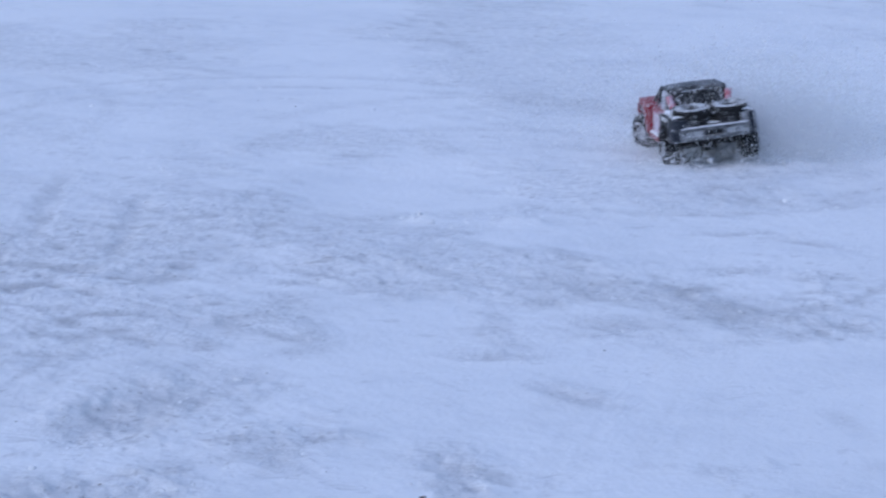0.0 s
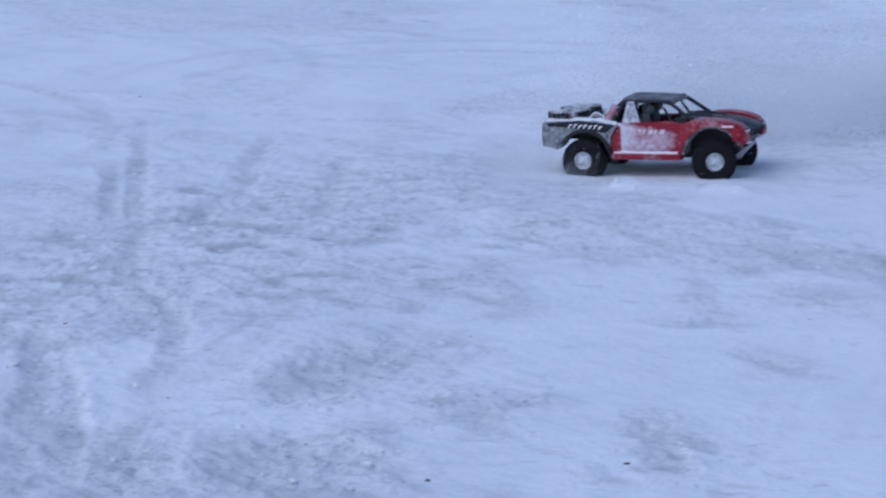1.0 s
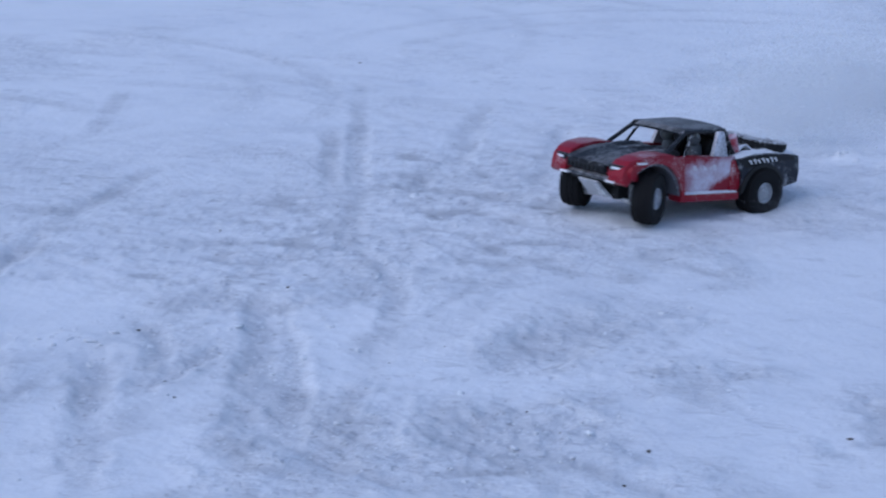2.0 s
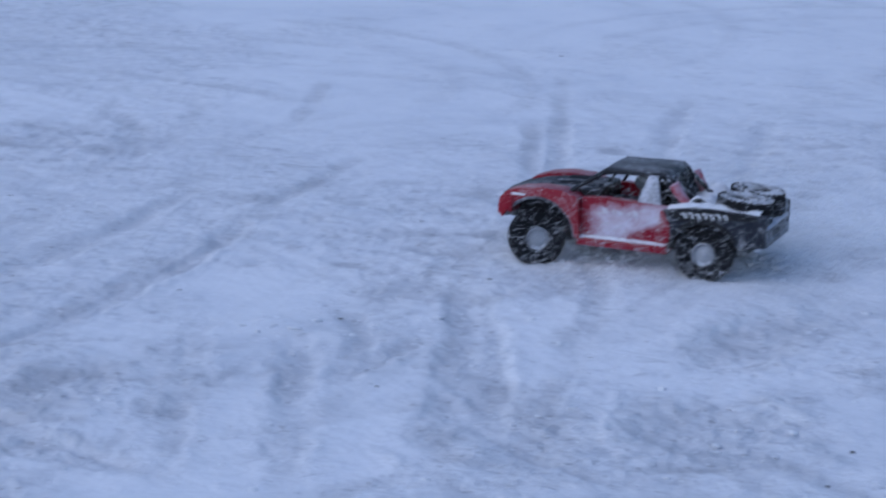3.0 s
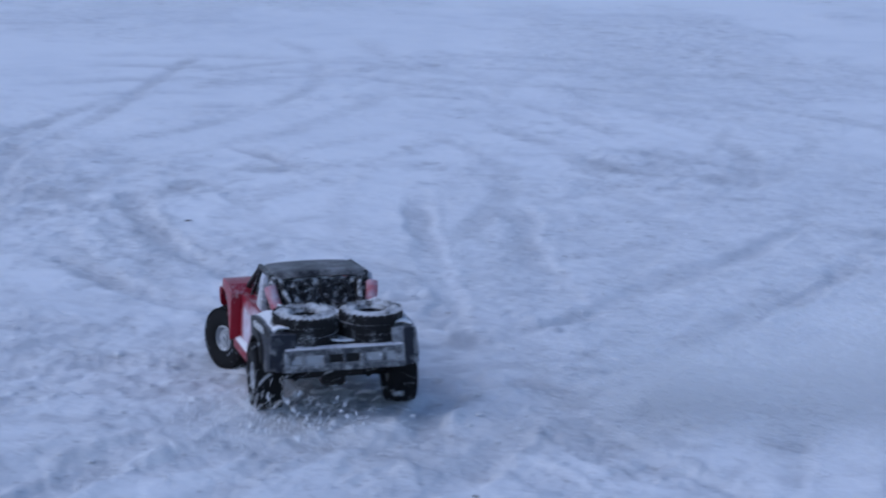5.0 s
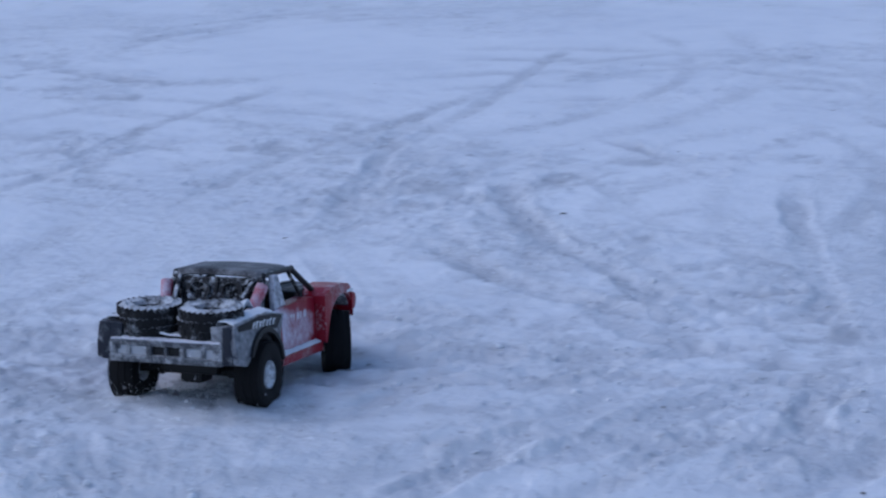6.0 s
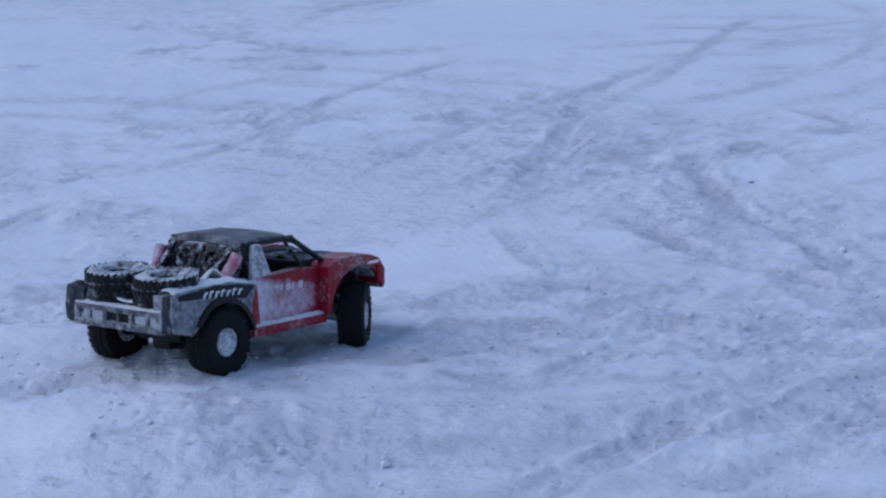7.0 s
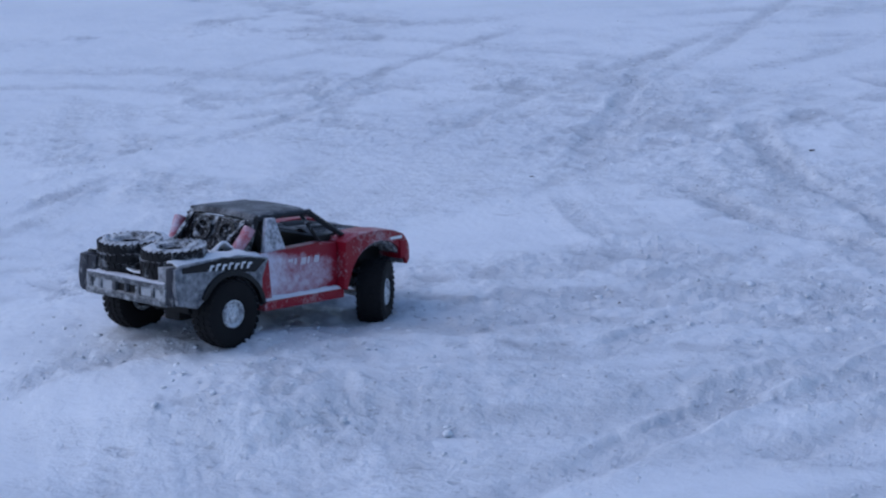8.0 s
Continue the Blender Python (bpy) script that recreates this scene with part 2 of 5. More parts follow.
def old_tyre_tracks():
    track((-0.15, 8.51), (-0.26, 7.41))
    track((0.11, 8.42), (0.0, 7.27))
    track((0.31, 6.18), (0.09, 5.89), (-0.11, 5.55))
    track((-0.01, 8.92), (0.27, 8.83))
    track((1.84, 8.36), (2.01, 8.34), (2.18, 8.13))
    track((1.96, 7.78), (2.21, 7.49))
    track((1.63, 5.85), (1.68, 5.53))
    track((-0.6, 9.12), (-0.51, 7.86), (-0.44, 6.78))
    track((-0.13, 8.94), (-0.23, 8.05), (-0.34, 7.25))
    track((0.1, 8.45), (-0.02, 7.42))
    track((-0.61, 6.56), (-0.39, 6.55))
    track((-0.61, 6.37), (-0.43, 6.35))
    track((-0.65, 6.31), (-0.56, 5.64), (-0.54, 4.97))
    track((-0.59, 6.26), (-0.47, 5.4), (-0.46, 5.04))
    track((-0.34, 6.43), (-0.29, 6.12))
    track((-0.63, 8.24), (-0.52, 6.99))
    track((-1.37, 8.82), (-1.34, 8.22), (-1.37, 7.9))
    track((-1.06, 7.65), (-1.21, 6.96), (-1.32, 6.22))
    track((-0.37, 6.58), (-0.3, 6.09), (-0.34, 5.62), (-0.37, 5.15), (-0.42, 4.77))
    track((-0.64, 6.37), (-0.5, 5.6), (-0.48, 5.13), (-0.57, 4.92))
    track((-0.93, 6.06), (-0.81, 5.74), (-0.78, 5.32))
    track((-0.61, 5.81), (-0.73, 5.57), (-0.83, 5.32))
    track((-0.94, 5.77), (-0.89, 5.39), (-0.83, 5.09))
    track((0.31, 6.18), (0.09, 5.86), (-0.09, 5.57))
    track((0.03, 5.27), (-0.1, 4.97))
    track((0.09, 5.35), (0.15, 5.07))
    track((-0.27, 6.84), (-0.14, 6.85))
    track((-1.23, 6.75), (-1.45, 5.93), (-1.62, 5.16), (-1.69, 4.91))
    track((-1.44, 7.11), (-1.57, 6.59), (-1.72, 6.07), (-1.85, 5.58))
    track((-2.29, 7.02), (-2.05, 6.46), (-1.82, 5.99))
    track((-1.68, 5.06), (-1.49, 4.99), (-1.33, 4.93), (-1.13, 4.8), (-0.97, 4.65))
    track((-1.67, 4.84), (-1.4, 4.64), (-1.31, 4.53))
    track((-0.83, 5.32), (-0.72, 5.55), (-0.65, 5.75))
    track((-1.18, 5.8), (-1.08, 5.21), (-1.01, 4.64))
    track((-0.94, 5.68), (-0.88, 5.35), (-0.84, 5.05))
    track((-0.58, 5.68), (-0.46, 5.15), (-0.41, 4.82))
    track((-0.2, 5.44), (-0.34, 5.1), (-0.37, 4.76))
    track((-2.53, 6.86), (-2.28, 6.26))
    track((-2.92, 6.14), (-2.64, 5.93), (-2.31, 5.61))
    track((-2.66, 5.37), (-2.45, 5.25), (-2.24, 5.1))
    track((-2.11, 4.63), (-1.88, 4.71), (-1.76, 4.85))
    track((-2.19, 4.42), (-2.12, 4.66), (-2.03, 5.01))
    track((-1.85, 4.95), (-1.69, 4.78), (-1.53, 4.56))
    track((-1.37, 4.97), (-1.21, 4.85), (-1.08, 4.72))
    track((-3.79, 7.89), (-3.58, 7.92), (-3.38, 8.11))
    track((-3.33, 7.41), (-3.05, 7.15), (-2.9, 7.13))
    track((-2.32, 4.7), (-2.25, 4.84), (-2.12, 5.06))
    track((-5.71, 8.12), (-5.79, 8.67), (-5.66, 9.19))
    track((-4.05, 6.1), (-4.11, 6.74), (-4.07, 7.34), (-4.03, 8.12))
    track((-3.61, 6.37), (-3.84, 7.04), (-3.97, 7.91), (-4.17, 8.97))
    track((-3.36, 6.79), (-3.03, 6.24), (-2.69, 5.92), (-2.21, 5.62))
    track((-3.17, 5.91), (-2.88, 5.72), (-2.59, 5.59))
    track((-2.93, 6.14), (-2.8, 6.45), (-2.62, 6.7))
    track((-2.92, 4.82), (-2.61, 5.01), (-2.31, 5.22), (-2.04, 5.41))
    track((-2.77, 4.69), (-2.43, 4.91), (-2.18, 5.21))
    track((-2.24, 4.42), (-2.16, 4.6), (-2.11, 4.83), (-2.0, 5.0))
    track((-1.81, 4.51), (-1.76, 4.64))
    track((-2.44, 4.4), (-2.26, 4.44), (-2.17, 4.56))
    track((-4.75, 5.73), (-4.63, 5.94), (-4.61, 6.63), (-4.49, 6.97))
    track((-4.84, 6.1), (-4.67, 6.43), (-4.79, 7.15), (-4.73, 7.85))
    track((-3.69, 7.8), (-3.59, 7.94), (-3.34, 8.15))
    track((-3.43, 7.49), (-3.15, 7.32), (-2.87, 7.08))
    track((-4.61, 5.5), (-4.6, 5.23), (-4.55, 4.93))
    track((-4.69, 5.64), (-4.99, 5.42))
    track((-2.93, 3.7), (-2.89, 3.89), (-2.77, 4.04))
    track((-2.88, 4.06), (-2.68, 4.02), (-2.54, 4.19))
    track((-3.51, 6.21), (-3.74, 6.67), (-3.97, 7.3))
    track((-3.17, 5.93), (-2.69, 5.59))
    track((-3.15, 4.75), (-2.88, 4.87), (-2.64, 5.06), (-2.34, 5.31))
    track((-2.52, 4.69), (-2.23, 5.08))
    track((-2.23, 4.0), (-2.06, 4.24), (-2.0, 4.51))


def gouges():
    """Broad places where spinning wheels have torn the snow up."""
    track((0.36, 6.25), (0.2, 6.02), (0.05, 5.8), (-0.1, 5.56), width=0.13, depth=0.012)
    track((0.05, 5.3), (-0.1, 4.95), width=0.11, depth=0.012)
    track((0.08, 5.38), (0.16, 5.05), width=0.08, depth=0.011)
    track((-0.5, 5.45), (-0.42, 4.9), width=0.1, depth=0.011)
    track((1.55, 10.6), (1.9, 10.2), (2.2, 9.95), width=0.16, depth=0.011)
    track((1.1, 7.2), (1.5, 6.9), (1.8, 6.6), width=0.14, depth=0.008)
    track((1.1, 6.7), (1.5, 6.5), width=0.14, depth=0.008)
    track((-3.4, 4.05), (-3.1, 4.5), (-2.7, 4.85), width=0.16, depth=0.008)
    track((-2.6, 4.75), (-2.2, 5.1), width=0.12, depth=0.009)
    track((-1.9, 4.5), (-1.6, 4.9), (-1.2, 5.2), width=0.14, depth=0.008)
    track((-2.99, 4.80), (-2.82, 4.97), (-2.70, 5.27), (-2.41, 5.55), width=0.055, depth=0.013)
    track((-2.75, 4.74), (-2.57, 4.91), (-2.40, 5.08), (-2.22, 5.31), width=0.06, depth=0.014)
    track((-2.56, 4.04), (-2.40, 4.25), (-2.28, 4.59), (-2.12, 5.06), width=0.06, depth=0.013)


def latest_ruts():
    """Crisp ruts and slide marks, with the plates of snow that they leave standing between them."""
    track((-2.20, 4.44), (-2.12, 4.52), (-2.05, 4.63), (-1.97, 4.79), (-1.92, 4.94), width=0.045, depth=0.012, crisp=1.0)
    track((-2.08, 4.36), (-2.00, 4.52), (-1.95, 4.67), (-1.77, 4.84), width=0.04, depth=0.01, crisp=1.0)
    track((-1.62, 4.56), (-1.61, 4.81), (-1.60, 5.05), width=0.045, depth=0.012, crisp=1.0)
    track((-1.63, 5.05), (-1.40, 4.88), (-1.15, 4.76), width=0.05, depth=0.01, crisp=1.0)
    track((-2.46, 4.97), (-2.36, 5.09), (-2.18, 5.03), (-2.03, 4.96), width=0.04, depth=0.009, crisp=1.0)
    track((-2.84, 5.73), (-2.65, 5.64), (-2.41, 5.57), (-2.22, 5.63), width=0.04, depth=0.00784, crisp=0.7)
    track((-2.80, 6.12), (-2.51, 5.74), (-2.25, 5.47), width=0.03, depth=0.00672, crisp=0.7)
    track((-2.21, 4.34), (-2.13, 4.53), (-2.00, 4.90), (-1.94, 5.05), width=0.05, depth=0.013, crisp=1.0)
    track((-1.85, 4.46), (-1.78, 4.78), (-1.82, 5.17), width=0.045, depth=0.011, crisp=1.0)
    track((-1.91, 4.96), (-1.76, 4.87), (-1.61, 4.54), width=0.05, depth=0.012, crisp=1.0)
    track((-2.60, 7.05), (-2.26, 6.25), (-1.97, 5.62), width=0.04, depth=0.00784, crisp=0.7)
    track((-3.30, 6.60), (-3.03, 6.26), (-2.79, 6.02), (-2.47, 5.74), width=0.035, depth=0.00784, crisp=0.7)
    track((-3.22, 5.98), (-2.92, 5.78), (-2.59, 5.57), width=0.03, depth=0.00672, crisp=0.7)
    track((-3.64, 6.46), (-3.96, 7.22), (-4.02, 7.55), width=0.04, depth=0.00672, crisp=0.7)
    track((-3.40, 7.44), (-3.22, 7.37), (-2.90, 7.09), width=0.03, depth=0.00672, crisp=0.7)
    track((-5.85, 8.40), (-5.80, 8.72), (-5.63, 9.10), width=0.04, depth=0.0056, crisp=0.7)
    track((-3.81, 7.88), (-3.62, 8.02), (-3.41, 8.08), width=0.03, depth=0.00672, crisp=0.7)
    track((-3.06, 5.34), (-2.87, 5.38), (-2.69, 5.42), width=0.03, depth=0.00672, crisp=0.7)
    track((-3.49, 3.76), (-3.47, 3.92), (-3.43, 4.10), width=0.035, depth=0.009, crisp=1.0)
    track((-3.13, 4.68), (-2.88, 4.86), (-2.57, 5.05), (-2.32, 5.25), width=0.04, depth=0.00896, crisp=0.7)
    track((-3.22, 4.23), (-3.04, 4.54), (-2.68, 4.75), (-2.24, 5.07), width=0.05, depth=0.00896, crisp=0.7)
    track((-2.41, 3.83), (-2.33, 4.11), (-2.25, 4.52), (-2.11, 4.76), width=0.05, depth=0.011, crisp=1.0)
    track((-2.26, 4.28), (-2.01, 4.25), (-1.93, 4.35), width=0.045, depth=0.01, crisp=1.0)
    track((-4.58, 4.97), (-4.58, 5.19), (-4.59, 5.49), width=0.03, depth=0.01, crisp=1.0)
    track((-3.47, 6.01), (-3.69, 6.48), (-3.82, 7.03), width=0.05, depth=0.00672, crisp=0.7)
    track((-3.43, 6.10), (-3.65, 6.57), (-3.72, 6.97), width=0.04, depth=0.0056, crisp=0.7)
    track((-3.37, 6.80), (-3.16, 6.41), (-2.83, 6.00), (-2.59, 5.79), width=0.05, depth=0.00784, crisp=0.7)
    track((-3.24, 6.03), (-2.92, 5.78), (-2.59, 5.57), width=0.035, depth=0.00672, crisp=0.7)
    track((-2.92, 3.87), (-2.83, 4.02), (-2.68, 4.03), width=0.09, depth=0.00896, crisp=0.7)
    track((-2.98, 3.64), (-2.84, 3.76), (-2.79, 3.86), width=0.09, depth=0.00896, crisp=0.7)
    track((-3.53, 3.80), (-3.36, 4.03), (-3.18, 4.19), width=0.05, depth=0.00784, crisp=0.7)
    track((-3.46, 5.81), (-3.00, 5.34), (-2.72, 5.35), width=0.03, depth=0.0056, crisp=0.7)
    track((-0.55, 8.35), (-0.49, 7.54), (-0.48, 7.10), (-0.44, 6.66), (-0.34, 6.27), (-0.28, 5.97), width=0.035, depth=0.006)
    track((-0.17, 8.59), (-0.22, 7.81), (-0.32, 7.26), width=0.04, depth=0.005)
    track((0.10, 8.43), (0.04, 7.52), width=0.04, depth=0.004)
    track((-0.63, 6.49), (-0.51, 6.52), (-0.39, 6.56), width=0.03, depth=0.01)
    track((-0.66, 6.35), (-0.54, 6.37), (-0.44, 6.40), width=0.03, depth=0.009)
    track((-0.81, 5.31), (-0.73, 5.53), (-0.62, 5.79), width=0.03, depth=0.009)
    track((-0.57, 5.95), (-0.50, 5.51), (-0.43, 4.96), width=0.035, depth=0.008)
    track((-0.62, 6.14), (-0.58, 5.59), (-0.56, 5.19), (-0.56, 4.93), width=0.035, depth=0.008)
    track((-0.87, 5.92), (-0.81, 5.65), (-0.82, 5.52), width=0.03, depth=0.008)
    track((-0.27, 9.38), (-0.12, 9.16), (0.01, 8.97), width=0.03, depth=0.004)
    track((-0.03, 8.98), (0.12, 8.91), (0.27, 8.78), width=0.03, depth=0.007)
    track((0.16, 9.10), (0.30, 9.07), (0.41, 8.97), width=0.03, depth=0.006)
    track((1.95, 8.48), (2.09, 8.46), (2.23, 8.35), width=0.03, depth=0.008)
    track((1.85, 8.30), (2.04, 8.26), (2.17, 8.13), width=0.03, depth=0.008)
    track((1.68, 7.77), (1.88, 7.79), (1.97, 7.81), (2.05, 7.68), width=0.03, depth=0.008)
    track((1.27, 7.37), (1.33, 7.15), width=0.03, depth=0.007)
    track((1.34, 12.27), (1.52, 12.23), (1.66, 11.83), width=0.05, depth=0.008)
    track((1.23, 11.01), (1.38, 10.83), (1.50, 10.71), width=0.06, depth=0.007)
    track((-1.63, 5.21), (-1.54, 5.54), (-1.44, 5.80), (-1.35, 6.14), (-1.24, 6.59), width=0.03, depth=0.01, crisp=1)
    track((-1.88, 5.43), (-1.83, 5.70), (-1.72, 5.96), (-1.60, 6.36), (-1.47, 6.96), width=0.03, depth=0.0056, crisp=0.7)
    track((-2.29, 7.01), (-2.06, 6.45), (-1.90, 6.14), (-1.80, 6.00), width=0.05, depth=0.007, crisp=0.5)
    track((-1.76, 5.08), (-1.58, 5.09), (-1.36, 4.92), (-1.22, 4.81), (-1.02, 4.70), width=0.035, depth=0.01, crisp=1)
    track((-1.61, 4.82), (-1.50, 4.74), (-1.26, 4.57), width=0.035, depth=0.01, crisp=1)
    track((-0.83, 5.28), (-0.73, 5.51), (-0.63, 5.71), width=0.03, depth=0.0064, crisp=0.7)
    track((-0.95, 5.67), (-0.87, 5.27), (-0.82, 4.91), (-0.79, 4.66), width=0.045, depth=0.008, crisp=0.5)
    track((-0.60, 5.76), (-0.56, 5.27), (-0.56, 4.98), width=0.045, depth=0.007, crisp=0.5)
    track((-0.54, 5.78), (-0.49, 5.36), (-0.48, 5.03), width=0.04, depth=0.006, crisp=0.5)
    track((-0.17, 4.90), (-0.11, 5.16), (-0.08, 5.47), width=0.09, depth=0.009, crisp=0.6)
    track((-0.39, 4.76), (-0.37, 5.09), (-0.38, 5.39), width=0.07, depth=0.008, crisp=0.6)
    track((-1.20, 5.61), (-1.12, 5.20), (-1.05, 4.85), width=0.045, depth=0.007, crisp=0.5)
    track((-0.10, 5.58), (0.05, 5.81), (0.20, 6.01), (0.33, 6.18), width=0.1, depth=0.0088, crisp=0.7)
    track((-0.10, 4.98), (-0.02, 5.20), (0.07, 5.41), width=0.09, depth=0.009, crisp=0.6)
    track((0.06, 5.35), (0.11, 5.17), (0.15, 4.96), width=0.09, depth=0.009, crisp=0.6)
    track((-0.29, 4.97), (-0.27, 5.33), width=0.07, depth=0.009, crisp=0.6)
    track((0.78, 5.32), (0.90, 5.40), width=0.08, depth=0.008, crisp=0.6)
    track((0.70, 5.64), (0.72, 5.36), (0.71, 5.03), width=0.05, depth=0.006, crisp=0.5)
    track((0.28, 5.61), (0.35, 5.45), (0.43, 5.30), width=0.04, depth=0.007, crisp=0.6)
    track((-0.72, 5.47), (-0.61, 5.49), (-0.49, 5.48), width=0.02, depth=0.0048, crisp=0.7)
    track((1.26, 6.95), (1.43, 7.00), (1.62, 7.02), width=0.03, depth=0.006, crisp=0.6)
    track((1.09, 6.66), (1.31, 6.63), (1.53, 6.65), width=0.03, depth=0.006, crisp=0.6)
    track((0.77, 6.40), (0.90, 6.34), (1.16, 6.36), width=0.04, depth=0.006, crisp=0.6)
    track((0.96, 6.13), (1.11, 5.93), (1.22, 5.84), width=0.04, depth=0.006, crisp=0.6)
    track((1.46, 7.45), (1.51, 7.26), width=0.04, depth=0.008, crisp=0.6)
    track((1.62, 7.19), (1.80, 7.27), (1.93, 7.24), width=0.03, depth=0.006, crisp=0.6)
    track((0.62, 8.16), (0.79, 8.10), (0.98, 8.18), width=0.06, depth=0.006, crisp=0.4)
    track((-0.26, 6.82), (-0.14, 6.85), width=0.03, depth=0.007, crisp=0.6)
    track((-2.61, 4.41), (-2.56, 4.80), (-2.32, 4.94), (-2.01, 5.09), (-1.72, 5.20), width=0.045, depth=0.0072, crisp=0.7)
    track((-2.75, 4.99), (-2.55, 5.15), (-2.23, 5.31), (-1.90, 5.48), width=0.04, depth=0.0064, crisp=0.7)
    track((-6.10, 8.02), (-5.55, 7.83), (-5.09, 7.76), (-4.79, 8.12), width=0.05, depth=0.006, crisp=0.5)
    track((-4.61, 6.06), (-4.62, 6.48), (-4.57, 6.97), width=0.04, depth=0.006, crisp=0.5)


def old_turns():
    """Faint pairs of ruts left by earlier circling."""
    rnd = random.Random(21)
    for k in range(52):
        cx, cy = (rnd.uniform(-5.8, -1.6), rnd.uniform(4.6, 8.8)) if k % 3 else (rnd.uniform(-2.0, 2.6), rnd.uniform(5.5, 10.5))
        rad, a0, sweep = rnd.uniform(0.5, 1.9), rnd.uniform(0, 6.28), rnd.uniform(0.7, 1.9)
        for off in (0.0, 0.27):
            track(*[(cx + (rad + off) * math.cos(a0 + sweep * j / 6), cy + (rad + off) * math.sin(a0 + sweep * j / 6)) for j in range(7)],
                  width=rnd.uniform(0.03, 0.05), depth=rnd.uniform(0.003, 0.007) if k % 3 else rnd.uniform(0.002, 0.0035))


old_tyre_tracks()
gouges()
latest_ruts()
old_turns()


def smooth_line(points, step=0.03):
    p = [np.array(q, float) for q in points]
    p = [2 * p[0] - p[1]] + p + [2 * p[-1] - p[-2]]
    out = []
    for a, b, c, d in zip(p, p[1:], p[2:], p[3:]):
        n = max(2, int(np.linalg.norm(c - b) / step))
        for s in np.arange(n) / n:
            out.append(0.5 * (2 * b + (c - a) * s + (2 * a - 5 * b + 4 * c - d) * s * s + (3 * b - a - 3 * c + d) * s ** 3))
    return np.array(out + [p[-2]])


HEAPS = ((-3.03, 4.32, 0.05, 0.016), (-3.16, 4.27, 0.07, 0.014), (-3.32, 4.29, 0.06, 0.016), (-2.95, 4.42, 0.05, 0.012), (-3.0, 4.80, 0.05, 0.016), (-2.93, 4.62, 0.06, 0.010),
         (0.96, 7.98, 0.07, 0.030), (1.25, 7.9, 0.08, 0.022), (0.62, 7.32, 0.07, 0.02), (0.82, 7.30, 0.06, 0.02), (-1.0, 5.72, 0.07, 0.014), (-0.85, 5.68, 0.08, 0.012), (-1.72, 5.0, 0.07, 0.015),
         (-1.55, 4.97, 0.07, 0.012), (-3.38, 4.10, 0.08, 0.014), (-3.2, 4.2, 0.06, 0.012), (0.75, 7.4, 0.07, 0.014))


def swell(x, y, order):
    """The low swells that the truck rides over: the lie of the snow under its wheels."""
    total, weight = np.zeros(len(x)), np.full(len(x), 0.35)
    ys = y[order]
    for k in range(81):
        px, py, pz, th, pi, ro = on_truck(0.1 * k)
        turned = pose(px, py, pz, 0, 0, th) @ pose(0, 0, 0, 0, -pi) @ pose(0, 0, 0, ro)
        for fx, ride in ((0.21, RIDE_FRONT), (-0.21, RIDE_REAR)):
            up = float(np.interp(0.1 * k, [a for a, b in ride], [b for a, b in ride]))
            for sy in (0.136, -0.136):
                q = turned @ Vector((fx, sy, up))
                lo, hi = np.searchsorted(ys, q.y - 0.9), np.searchsorted(ys, q.y + 0.9)
                idx = order[lo:hi]
                idx = idx[np.abs(x[idx] - q.x) < 0.9]
                w = np.exp(-((x[idx] - q.x) ** 2 + (y[idx] - q.y) ** 2) / 0.045)
                total[idx] += w * (q.z + 0.011)
                weight[idx] += w
    return total / weight


